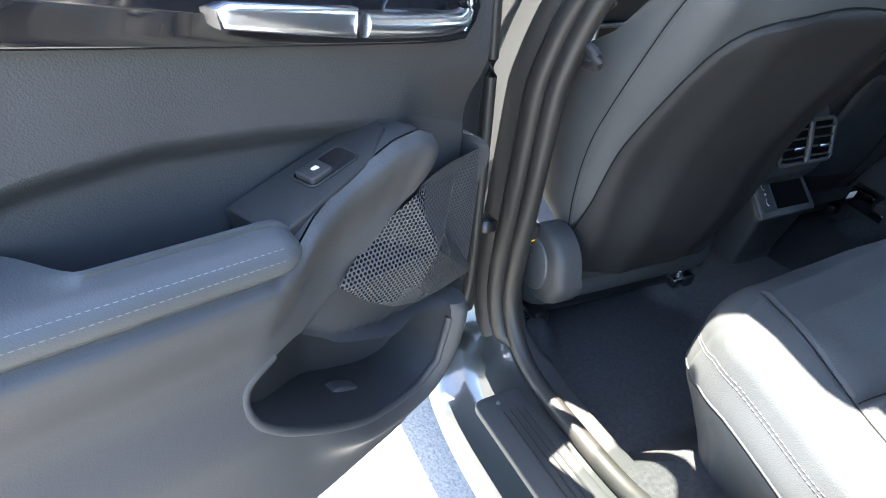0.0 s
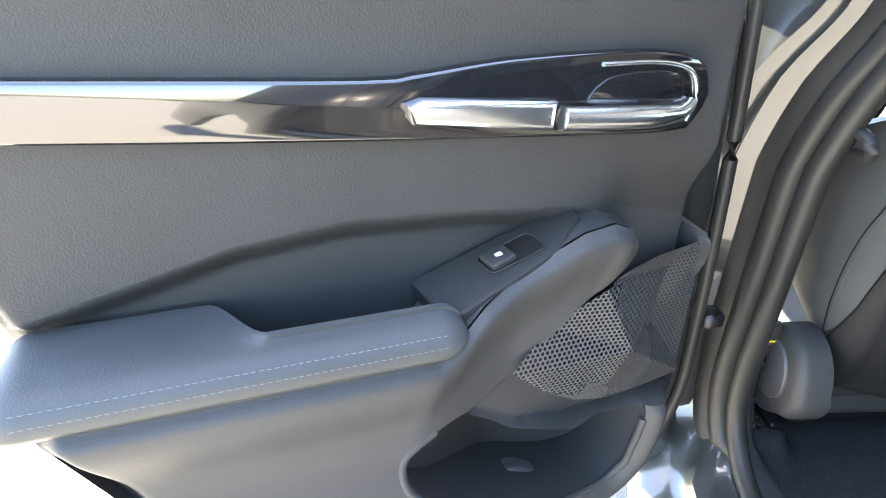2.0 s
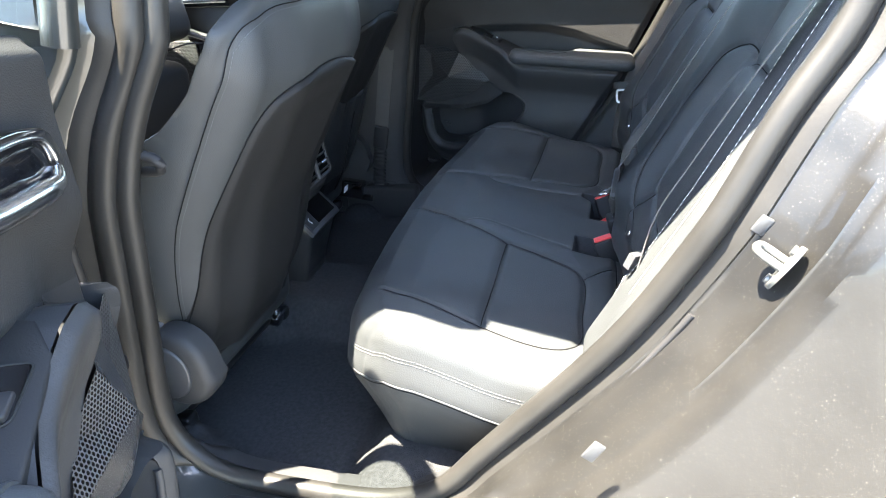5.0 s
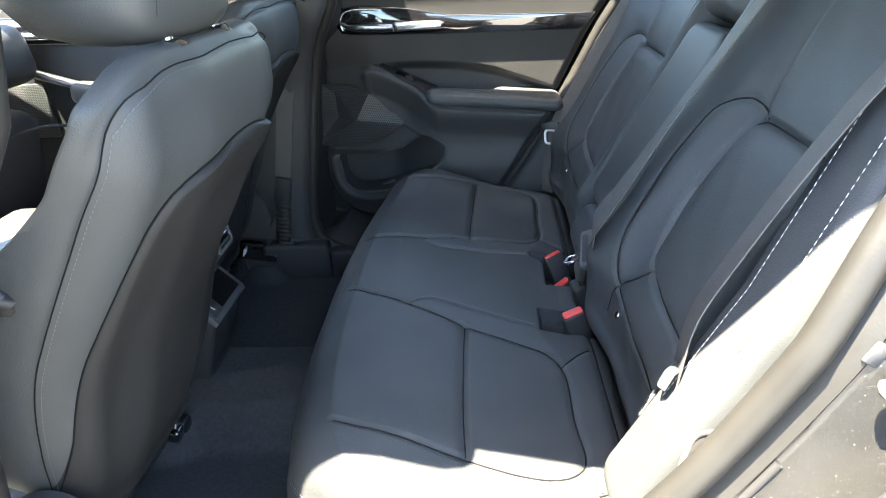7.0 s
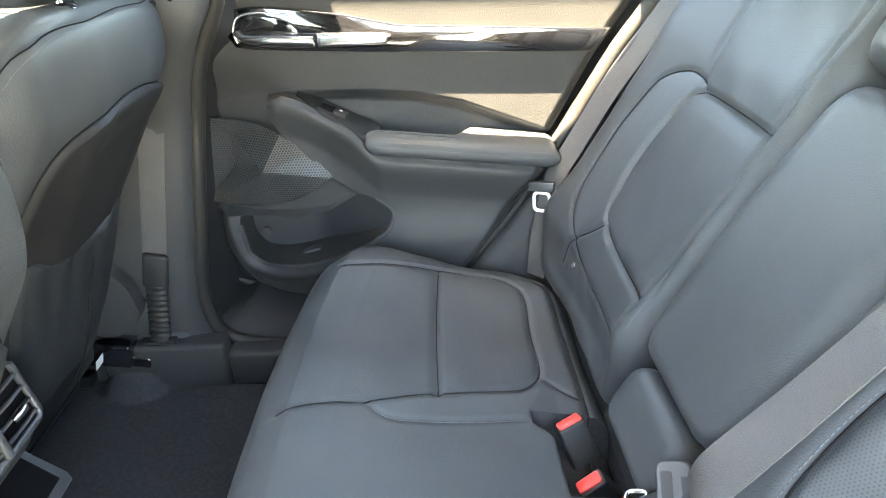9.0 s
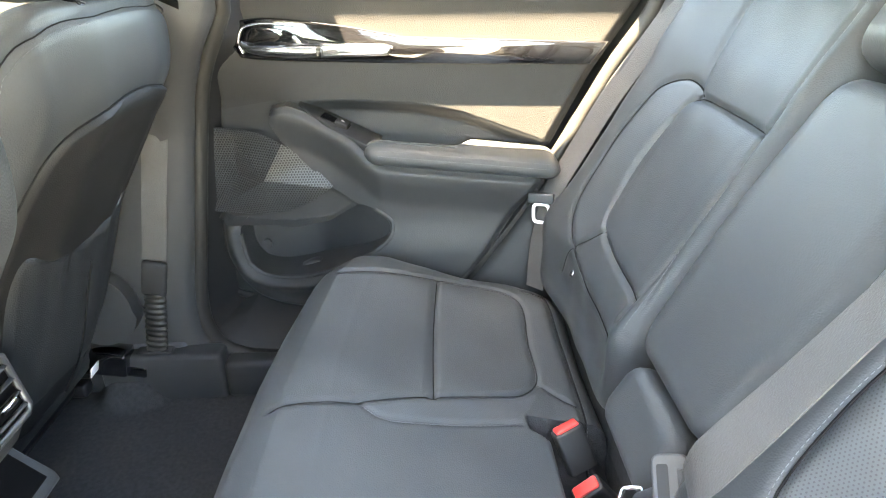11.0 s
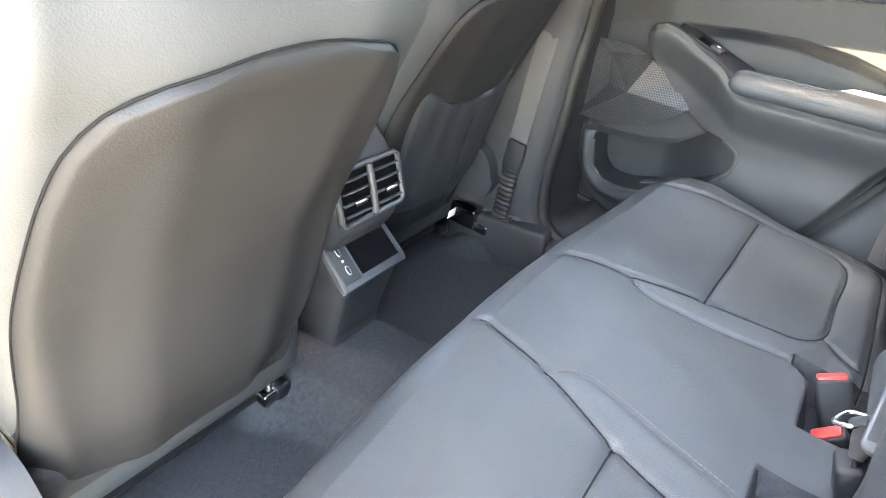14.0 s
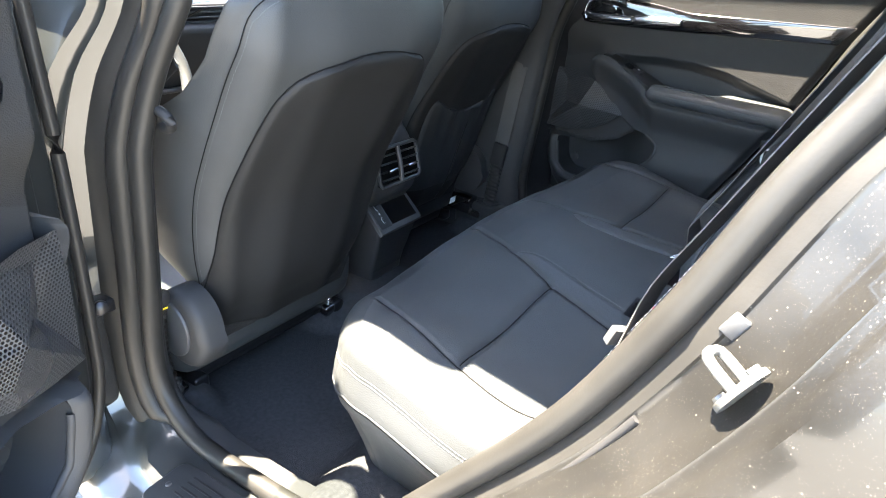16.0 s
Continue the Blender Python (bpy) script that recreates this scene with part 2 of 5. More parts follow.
def pillow(hx, hy, radius, height, to_world, nx=60, ny=60, edge=0.03, wall=((0.03, 0.0), (0.1, -0.01)), shift=None):
    """A cushion over a rounded rectangle: height(x, y) on top, rounded rim, then walls that go down by (depth, outward) steps."""
    k = len(wall)
    ax = np.concatenate([[-1] * k, np.sign(np.linspace(-1, 1, nx)) * abs(np.linspace(-1, 1, nx)) ** 0.85, [1] * k])
    ay = np.concatenate([[-1] * k, np.sign(np.linspace(-1, 1, ny)) * abs(np.linspace(-1, 1, ny)) ** 0.85, [1] * k])
    ix, iy = np.arange(nx + 2 * k), np.arange(ny + 2 * k)
    mx = np.maximum(np.maximum(k - ix, ix - (nx + k - 1)), 0)
    my = np.maximum(np.maximum(k - iy, iy - (ny + k - 1)), 0)
    X, Y = np.meshgrid(ax * hx, ay * hy, indexing="ij")
    R = np.maximum.outer(mx, my)
    qx, qy = np.abs(X) - (hx - radius), np.abs(Y) - (hy - radius)
    corner = (qx > 0) & (qy > 0)
    big, ln = np.maximum(qx, qy), np.hypot(qx, qy) + 1e-9
    X = np.where(corner, np.sign(X) * (hx - radius + qx * big / ln), X)
    Y = np.where(corner, np.sign(Y) * (hy - radius + qy * big / ln), Y)
    qx, qy = np.abs(X) - (hx - radius), np.abs(Y) - (hy - radius)
    d = radius - np.where((qx > 0) & (qy > 0), np.hypot(qx, qy), np.maximum(qx, qy))
    d = np.clip(d, 0, None)
    Z = height(X, Y)
    e = np.clip(edge - d, 0, edge)
    Z = Z - (edge - np.sqrt(np.maximum(edge * edge - e * e, 0)))
    nxv = np.where(corner, np.sign(X) * np.maximum(qx, 0), np.where(qx > qy, np.sign(X), 0))
    nyv = np.where(corner, np.sign(Y) * np.maximum(qy, 0), np.where(qx > qy, 0, np.sign(Y)))
    nl = np.hypot(nxv, nyv) + 1e-9
    for j in range(1, k + 1):
        sel = R == j
        Z = np.where(sel, Z - wall[j - 1][0], Z)
        X = np.where(sel, X + wall[j - 1][1] * nxv / nl, X)
        Y = np.where(sel, Y + wall[j - 1][1] * nyv / nl, Y)
    if shift:
        X, Y, Z = shift(X, Y, Z)
    n, m = X.shape
    verts = [to_world(p) for p in zip(X.ravel().tolist(), Y.ravel().tolist(), Z.ravel().tolist())]
    faces = [(i * m + j, (i + 1) * m + j, (i + 1) * m + j + 1, i * m + j + 1) for i in range(n - 1) for j in range(m - 1)]
    bm = raw(verts, faces)
    bmesh.ops.remove_doubles(bm, verts=bm.verts, dist=1e-5)
    return bm


def paint_faces(ob, index, inside):
    """Gives the faces whose middle answers to inside(x, y, z) another of the mesh's materials."""
    c = np.zeros(3 * len(ob.data.polygons))
    ob.data.polygons.foreach_get("center", c)
    c = c.reshape(-1, 3)
    ob.data.polygons.foreach_set("material_index", (inside(c[:, 0], c[:, 1], c[:, 2]) * index).astype(int).tolist())


def frame_map(o, ex, ey, ez):
    o, ex, ey, ez = (np.array(v, float) for v in (o, ex, ey, ez))
    return lambda p: tuple(o + ex * p[0] + ey * p[1] + ez * p[2])


def rbox(size, at=(0, 0, 0), bevel=0.004, rot=None, seg=2):
    """A box with rounded edges."""
    bm = bmesh.new()
    bmesh.ops.create_cube(bm, size=1)
    bmesh.ops.scale(bm, vec=size, verts=bm.verts)
    if bevel:
        bmesh.ops.bevel(bm, geom=bm.edges, offset=min(bevel, min(size) * 0.45), segments=seg, affect="EDGES", profile=0.5)
    if rot is not None:
        bmesh.ops.rotate(bm, matrix=Euler([radians(a) for a in rot]).to_matrix(), verts=bm.verts)
    bmesh.ops.translate(bm, vec=at, verts=bm.verts)
    return bm


def slab(outline, depth, to_world, bevel=0.003, seg=2):
    """A plate with a drawn outline (x, y), from z = 0 to depth, with rounded rims on the upper side."""
    bm = bmesh.new()
    vs = [bm.verts.new((x, y, 0)) for x, y in outline]
    f = bm.faces.new(vs)
    r = bmesh.ops.extrude_face_region(bm, geom=[f])
    top = [g for g in r["geom"] if isinstance(g, bmesh.types.BMFace)]
    bmesh.ops.translate(bm, vec=(0, 0, depth), verts=[g for g in r["geom"] if isinstance(g, bmesh.types.BMVert)])
    if bevel:
        edges = list({e for t in top for e in t.edges})
        bmesh.ops.bevel(bm, geom=edges, offset=bevel, segments=seg, affect="EDGES", profile=0.5, clamp_overlap=True)
    for v in bm.verts:
        v.co = to_world(tuple(v.co))
    return bm


def cyl(a, b, r, n=16, r2=None):
    a, b = np.array(a, float), np.array(b, float)
    bm = sweep([a, a + (b - a) * 0.08, a + (b - a) * 0.92, b], [r * 0.9, r, r2 or r, (r2 or r) * 0.9], n=n)
    return bm


def ribbon(path, width_dir, width, thick=0.0016):
    """A flat band along a path."""
    p = np.array(path, float)
    w = np.array(width_dir, float)
    verts, faces = [], []
    m = len(p)
    for i in range(m):
        t = p[min(i + 1, m - 1)] - p[max(i - 1, 0)]
        t /= np.linalg.norm(t)
        wi = (w[i] if w.ndim > 1 else w)
        wi = wi - t * (wi @ t)
        wi /= np.linalg.norm(wi)
        nn = np.cross(t, wi)
        for a, b in ((-1, 1), (1, 1), (1, -1), (-1, -1)):
            verts.append(tuple(p[i] + wi * a * width / 2 + nn * b * thick / 2))
    for i in range(m - 1):
        for k in range(4):
            faces.append((4 * i + k, 4 * i + (k + 1) % 4, 4 * i + 4 + (k + 1) % 4, 4 * i + 4 + k))
    faces += [(0, 1, 2, 3), (4 * m - 4, 4 * m - 3, 4 * m - 2, 4 * m - 1)]
    return raw(verts, faces)


# ---- structure ----


def heightfield(x0, x1, y0, y1, nx, ny, fn):
    xs, ys = np.linspace(x0, x1, nx), np.linspace(y0, y1, ny)
    X, Y = np.meshgrid(xs, ys, indexing="ij")
    Z = fn(X, Y)
    verts = list(zip(X.ravel().tolist(), Y.ravel().tolist(), Z.ravel().tolist()))
    faces = [(i * ny + j, (i + 1) * ny + j, (i + 1) * ny + j + 1, i * ny + j + 1) for i in range(nx - 1) for j in range(ny - 1)]
    return raw(verts, faces)


ground = part("ground", heightfield(-60, 60, -60, 60, 2, 2, lambda x, y: 0.04 - 0.075 * x), ASPHALT)
tagged(ground, "grey asphalt of the parking place", "ground", kind="structure")


def floor_height(x, y):
    tunnel = smooth01(1 - (abs(y - YC) - 0.09) / 0.09) * 0.075
    rear = smooth01((x + 0.62) / 0.1) * 0.06
    mount = np.zeros_like(x)
    for mx, my in ((-0.985, -0.125), (-1.01, 0.62), (-0.96, -0.53)):
        mount = np.maximum(mount, 0.05 * smooth01(1.6 - np.hypot((x - mx) / 0.045, (y - my) / 0.03) * 0.8))
    wave = 0.003 * np.sin(x * 23 + y * 9) * np.cos(y * 17)
    return 0.425 + np.maximum(tunnel, mount) + rear + wave


floor = part("floor", heightfield(-1.8, -0.2, -0.62, 0.67, 160, 130, floor_height), CARPET)
tagged(floor, "charcoal needle-felt carpet over the footwells and tunnel", "floor carpet", kind="structure")

APERTURE = curve_pts([(-.71, 1.21), (-.78, 1.06), (-.83, .79), (-.855, .62), (-.84, .53), (-.78, .485), (-.65, .475), (-.5, .48), (-.40, .52), (-.33, .60),
                      (-.243, .72), (-.145, .867), (-.071, .997), (-.014, 1.114), (.035, 1.2), (.046, 1.27), (.012, 1.37), (-.09, 1.47), (-.25, 1.545), (-.42, 1.578),
                      (-.6, 1.58), (-.68, 1.44), (-.71, 1.21)], 0.02)[:-1]
_t = np.roll(APERTURE, -1, 0) - np.roll(APERTURE, 1, 0)
_t /= np.linalg.norm(_t, axis=1)[:, None]
NORMAL = np.stack([-_t[:, 1], _t[:, 0]], 1)
if (NORMAL * (APERTURE - APERTURE.mean(0))).sum() < 0:
    NORMAL = -NORMAL


def front_shift(x, z, side):
    """The open side's pillars stand a little further apart."""
    if side > 0:
        return 0.0
    return (-.020 * float(smooth01((-.50 - x) / .2)) + .030 * float(smooth01((x + .34) / .2))) * float(smooth01((z - .48) / .12))


def ring(profile, side, low=None, pick=None):
    """A band round the door opening: steps (offset, half width), with other steps for the sill where given."""
    k, m = len(profile), len(APERTURE)
    verts, faces = [], []
    for (x, z), n in zip(APERTURE, NORMAL):
        w = smooth01((-n[1] - 0.45) / 0.4) if low else 0
        for j in range(k):
            o, d = np.array(profile[j]) * (1 - w) + (np.array(low[j]) * w if low else 0)
            o = o * (1 - .75 * max(0, n[1]) ** 2) if o > 0 else o
            zz = z + n[1] * o
            lean = max(0, zz - 1.0) * 0.2 + max(0, zz - 1.3) * 0.13
            half = d - lean
            # eave reach per side, shaped to place the sun's edge on the seats
            eave = .636 + .045 * float(smooth01((x + .45) / .25)) if side < 0 else .540
            edge = eave if side < 0 and k > 10 and j == k - 1 else min(half, eave)
            half += (edge - half) * float(smooth01((n[1] - .3) / .5))
            verts.append((x + n[0] * o + front_shift(x, z, side), YC + side * half, zz))
    for i in range(m):
        if pick and not pick(*APERTURE[i]):
            continue
        for j in range(k - 1):
            a, b = i * k + j, ((i + 1) % m) * k + j
            faces.append((a, b, b + 1, a + 1))
    return raw(verts, faces)


JAMB = [(.012, .655), (.020, .668), (.034, .673), (.037, .671), (.043, .673), (.047, .678), (.060, .684), (.072, .702), (.081, .725), (.085, .726), (.091, .736), (.097, .752), (.12, .760), (.16, .772), (.21, .79), (.275, .80)]
SILL = [(.006, .655), (.010, .668), (.011, .685), (.012, .700), (.014, .718), (.016, .735), (.026, .739), (.040, .742), (.046, .745), (.050, .748), (.056, .754), (.062, .760), (.070, .80), (.11, .818), (.16, .80), (.20, .74)]
TRIM = [(.008, .662), (.002, .650), (.006, .634), (.022, .622), (.06, .618), (.20, .615)]
SILLTRIM = [(.008, .662), (.002, .650), (.004, .640), (.006, .62), (.012, .600), (.08, .590)]
for side, word in ((-1, "open"), (1, "closed")):
    shell = part("body_side", ring(JAMB, side, SILL, lambda x, z: x < -.42 or z > 1.3), PAINT)
    tagged(shell, f"dark grey painted pillar and sill round the {word} rear door", "car body", kind="structure")
    flange = part("body_flange", ring(JAMB[:3], side, SILL[:3], lambda x, z: not (x < -.42 or z > 1.3)), RUBBER)
    tagged(flange, f"smooth dark grey flange beside the {word} door's seal", "car body", kind="structure")
    quarter = part("body_quarter", ring(JAMB[2:], side, SILL[2:], lambda x, z: not (x < -.42 or z > 1.3)), DUSTY)
    tagged(quarter, f"dusty dark grey painted rear jamb of the {word} door", "car body", kind="structure")
    trim = part("aperture_trim", ring(TRIM, side, SILLTRIM), PLASTIC)
    tagged(trim, "dark grey moulded trim of the pillars and sill", "pillar trim", kind="structure")
    seal = thing("door_seal", "black rubber weather seal round the rear door opening", "door seal")
    line = [(x + front_shift(x, z, side), YC + side * (.658 - max(0, z - 1.0) * .2 - max(0, z - 1.3) * .13), z) for x, z in APERTURE]
    part("bulb", sweep(line, 0.0165, True, 14, up=(0, 1, 0)), RUBBER, seal)
    sole = ring([(.010, .664), (.006, .676), (.012, .688), (.026, .694), (.040, .688), (.048, .682), (.056, .690), (.070, .700), (.086, .702), (.094, .692)], side,
                [(.004, .655)] * 10, lambda x, z: x < -.60 and z > .5)
    part("double_lip", sole, RUBBER, seal)
    strip = [(x + n[0] * .039 + front_shift(x, z, side), YC + side * .675, z + n[1] * .039) for (x, z), n in zip(APERTURE, NORMAL) if x > -.37 and .58 < z < .92]
    part("edge_strip", sweep(strip, .0045, n=8), BLACK, seal, "thin black edge strip")

flap = part("seal_flap", ring([(.012, .664), (.002, .690), (-.012, .730), (-.040, .812)], 1, [(.012, .664), (-.03, .690), (-.07, .750), (-.11, .815)]), BLACK)
tagged(flap, "black rubber flap sealing the closed door", "door seal", kind="structure")
lower = part("wall_far_sill", rbox((1.0, .10, .20), (-1.38, .685, .45), .02), PLASTIC)
tagged(lower, "dark trim of the far front sill", "sill trim", kind="structure")

roof = part("ceiling", rbox((2.05, 1.04, 0.04), (-0.37, YC, 1.645), 0.015), HEADLINER)
tagged(roof, "pale grey fabric headliner under the roof", "headliner", kind="structure")
for side in (-1, 1):
    rail = part("trim", rbox((1.75, 0.09, 0.09), (-0.22, YC + side * 0.480, 1.625), 0.03), PAINT)
    tagged(rail, "dark painted roof rail above the doors", "roof rail", kind="structure")
# unseen rails, the open side's widened to keep sun off the cushion's front
for side in (-1, 1):
    rail = part("trim", rbox((0.97 if side < 0 else 0.75, 0.20 if side < 0 else 0.12, 0.08), (-1.05 if side < 0 else -1.15, YC + side * (0.572 if side < 0 else 0.545), 1.605), 0.03), PAINT)
    tagged(rail, "unseen dark painted roof rail above the front door", "roof rail", kind="structure")
for side in (-1, 1):
    flank = [(.20, .30), (.24, .62), (.30, .80), (.36, 1.02), (.36, 1.08), (1.55, 1.06), (1.62, .80), (1.55, .34), (1.02, .30), (.96, .52), (.80, .66), (.60, .70), (.42, .60), (.34, .42), (.30, .30)]
    quarter = part("body_flank", slab(flank, .05, lambda p: (p[0], YC + side * (.80 + p[2] + .03 * math.exp(-((p[1] - .8) / .2) ** 2)), p[1]), .015, 3), PAINT)
    tagged(quarter, "dark grey painted rear flank with its wheel arch", "car body", kind="structure")
under = part("floor_pan", rbox((2.9, 1.30, .03), (-.68, YC, .375), .005), BLACK)
tagged(under, "black floor pan under the carpet", "floor pan", kind="structure")
fire = part("wall_front", rbox((.04, 1.36, .80), (-2.08, YC, .70), .01), CARPET)
tagged(fire, "dark insulation of the front bulkhead", "bulkhead", kind="structure")
for side in (-1, 1):
    rear_side = part("wall_rear_side", rbox((.62, .03, 1.26), (.50, YC + side * .60, 1.00), .01), PLASTIC)
    tagged(rear_side, "dark trim beside the luggage space", "luggage trim", kind="structure")
back = part("wall_rear", rbox((0.05, 1.3, 0.62), (0.75, YC, 0.72), 0.02), CARPET)
tagged(back, "dark trim closing the luggage space", "luggage trim", kind="structure")

# ---- rear bench ----
BO, BS, BN = np.array((-.1, 0, .85)), np.array((.476, 0, .879)), np.array((-.879, 0, .476))


def back_map(p):
    """(y, up the backrest, proud of it) to the world."""
    q = BO + BS * p[1] + BN * p[2]
    return (float(q[0]), float(p[0]), float(q[2]))


CUSHION_TOP = ((-.64, .72), (-.60, .752), (-.56, .768), (-.50, .762), (-.455, .752), (-.36, .728), (-.25, .703), (-.185, .690), (-.10, .684))
# seams as (x, half width from the middle)
SEAM_CROSS = curve_pts([(-.362, .178), (-.362, .35), (-.360, .505)])
SEAM_IN = curve_pts([(-.575, .108), (-.54, .122), (-.50, .132), (-.464, .140), (-.362, .180), (-.27, .205), (-.225, .222), (-.198, .27), (-.196, .38), (-.192, .46),
                     (-.205, .50), (-.25, .52), (-.36, .513), (-.45, .50), (-.54, .485), (-.56, .480)])
SEAM_STITCH = curve_pts([(-.464, .142), (-.445, .122), (-.42, .112), (-.35, .122), (-.24, .146)])
SEAM_BACK = curve_pts([(-.150, .10), (-.142, .19), (-.138, .35), (-.142, .49), (-.156, .520), (-.185, .533)])
SEAM_DIAG = curve_pts([(-.200, .25), (-.17, .215), (-.15, .20)])
SEAM_SIDE = curve_pts([(-.61, .42), (-.57, .468), (-.50, .50), (-.40, .53)])


def cushion_height(x, y):
    wx = x - .37
    w = abs(y - 0)
    z = np.interp(wx, [a for a, _ in CUSHION_TOP], [b for _, b in CUSHION_TOP])
    z = z + .012 * np.exp(-((w - .50) / .07) ** 2) - .008 * np.exp(-((w - .34) / .12) ** 2) + .004 * np.exp(-(w / .1) ** 2)
    for seam, depth, width in ((SEAM_CROSS, .006, .0055), (SEAM_IN, .0045, .006), (SEAM_STITCH, .003, .005), (SEAM_BACK, .005, .006), (SEAM_DIAG, .003, .005)):
        z = z - depth * np.exp(-(line_dist(wx, w, seam) / width) ** 2)
    z = z + .0012 * np.sin(wx * 40 + w * 13) * np.sin(w * 31)
    lo, hi = np.where(y > 0, .018, .086), np.where(y > 0, .160, .152)
    front = np.where(y > 0, .200 + .026 * smooth01((w - .115) / .03), .224)
    pocket = np.minimum(np.minimum(wx + front, -.10 - wx), np.minimum(w - lo, hi - w))
    return z - .055 * smooth01(pocket / .014 + .4)


def cushion_shift(x, y, z):
    bow = .07 * np.clip(abs(y) / .56, 0, 1) ** 4 * smooth01((.1 - x) / .3)
    return x + bow, y, z


def cushion_map(p):
    return (p[0] - .37, p[1] + YC, p[2])


def cushion_at(x, w, side, lift=.001):
    h = float(cushion_height(np.array(x + .37), np.array(side * w)))
    s = float(cushion_shift(x + .37, side * w, 0)[0])
    return (s - .37, side * w + YC, h + lift)


bench = thing("rear_bench", "dark blue-grey leather rear bench with grey stitching", "car seat", at=(-.37, YC, .43))
bench.location = (0, 0, 0)
cushion = part("seat_cushion", pillow(.262, .592, .11, cushion_height, cushion_map, 150, 300, .052,
               ((.012, .004), (.030, .009), (.046, .011), (.052, .0105), (.072, .005), (.11, -.014), (.17, -.040), (.24, -.065)), cushion_shift), [LEATHER, PERF, CARPET], bench)
STRIP = [(-.464, .142), (-.445, .122), (-.42, .112), (-.35, .122), (-.24, .146), (-.205, .22), (-.27, .205), (-.362, .18)]
paint_faces(cushion, 1, lambda x, y, z: (poly_sd(x, abs(y - YC), STRIP) > 0) & (z > .6))
inside = lambda x, y, z: (x < -.09) & (((x > -.2055 - .026 * smooth01((y - YC - .115) / .03)) & (y > YC + .012) & (y < YC + .166)) | ((x > -.2295) & (y < YC - .080) & (y > YC - .158)))
keep = np.zeros(len(cushion.data.polygons), int)
cushion.data.polygons.foreach_get("material_index", keep)
paint_faces(cushion, 2, inside)
wells = np.zeros(len(keep), int)
cushion.data.polygons.foreach_get("material_index", wells)
cushion.data.polygons.foreach_set("material_index", np.maximum(keep, wells).tolist())
for side in (-1, 1):
    for seam in (SEAM_CROSS, SEAM_IN, SEAM_BACK, SEAM_DIAG):
        part("seam", sweep([cushion_at(x, w, side, .0002) for x, w in seam], .0013, n=6), SEAM, bench)
    for seam, off in ((SEAM_STITCH, .004), (SEAM_BACK, .004)):
        tagged(part("stitching", stitches([cushion_at(x + off * .5, w - off, side, .0012) for x, w in seam], .0042, .0022, .00055), THREAD, bench), kind="stuff")


def rim_line(depth, out, side):
    """A line round the cushion's front corner and along its side, below the top edge."""
    hx, hy, r = .262, .592, .11
    base = [(-hx, y, -1, 0) for y in np.linspace(.30, hy - r, 10)]
    base += [(-hx + r - r * math.cos(a), hy - r + r * math.sin(a), -math.cos(a), math.sin(a)) for a in np.linspace(.1, 1.47, 12)]
    base += [(x, hy, 0, 1) for x in np.linspace(-hx + r, .13, 16)]
    pts = []
    for x, y, nx, ny in base:
        z = float(cushion_height(np.array(x), np.array(side * y))) - .034 - depth
        pts.append(cushion_map(cushion_shift(x + nx * out, side * (y + ny * out), z)))
    return pts


for side in (-1, 1):
    for k in (0, .005):
        tagged(part("stitching", stitches(rim_line(.017 + k, .0004 + k * .35, side), .005, .0025, .0008), THREAD, bench), kind="stuff")
    part("piping", sweep(rim_line(.066, .0108, side), .0020, n=8), LEATHER, bench)
    # dark line laid under the piping to draw the crease's shadow
    part("seam", sweep(rim_line(.0695, .0106, side), .0014, n=6), SEAM, bench)


# backrest sections: seams as (distance from the stitched side, up)
PANEL = curve_pts([(.336, .283), (.20, .287), (.12, .284), (.098, .262), (.084, .22), (.076, .145), (.086, .09), (.10, .062), (.128, .044), (.17, .034), (.25, .030), (.336, .027)])
B_STITCH = curve_pts([(.125, .290), (.10, .300), (.065, .300), (.032, .282), (.012, .25), (0, .175), (0, .10), (.012, .045), (.04, .006), (.075, -.016), (.12, -.03), (.20, -.036), (.33, -.038)])
B_CROSS = curve_pts([(.045, -.075), (.058, -.045), (.075, -.016), (.098, .012), (.125, .045)])
B_STRIP = curve_pts([(.369, .0), (.350, .10), (.345, .20), (.345, .28), (.357, .42), (.36, .52)])
B_FOLD = curve_pts([(.336, .0), (.334, .15), (.334, .28), (.345, .42), (.345, .52)])
B_UP = curve_pts([(.112, .288), (.10, .36), (.095, .45), (.10, .53)])
SHOULDER = [tuple(q) for q in B_STITCH[:int(len(B_STITCH) * .62)]] + [(.072, -.012), (.124, .042), (.10, .062), (.086, .09), (.076, .145), (.084, .22), (.098, .262), (.12, .284)]


def section_height(x, y):
    d, s = x + .155, y + .20
    z = .034 * smooth01((.11 - d) / .16) + .015 * np.exp(-((d - .362) / .035) ** 2) + .010 * np.exp(-((s + .01) / .06) ** 2) - .028 * smooth01((-.015 - s) / .09)
    panel = smooth01((d - .085) / .03) * smooth01((.33 - d) / .03) * smooth01((s - .03) / .03) * smooth01((.283 - s) / .03)
    z = z + .005 * panel + .004 * smooth01((s - .29) / .05)
    for seam, depth, width in ((PANEL, .0075, .0045), (B_STITCH, .0035, .005), (B_CROSS, .004, .005), (B_FOLD, .007, .007), (B_UP, .004, .008), (B_STRIP, .002, .004)):
        z = z - depth * np.exp(-(line_dist(d, s, seam) / width) ** 2)
    return z + .0010 * np.sin(d * 60 + s * 21) * np.sin(s * 33)


def section_map(start, side):
    return lambda p: back_map((start + side * (p[0] + .155), p[1] + .20, p[2]))


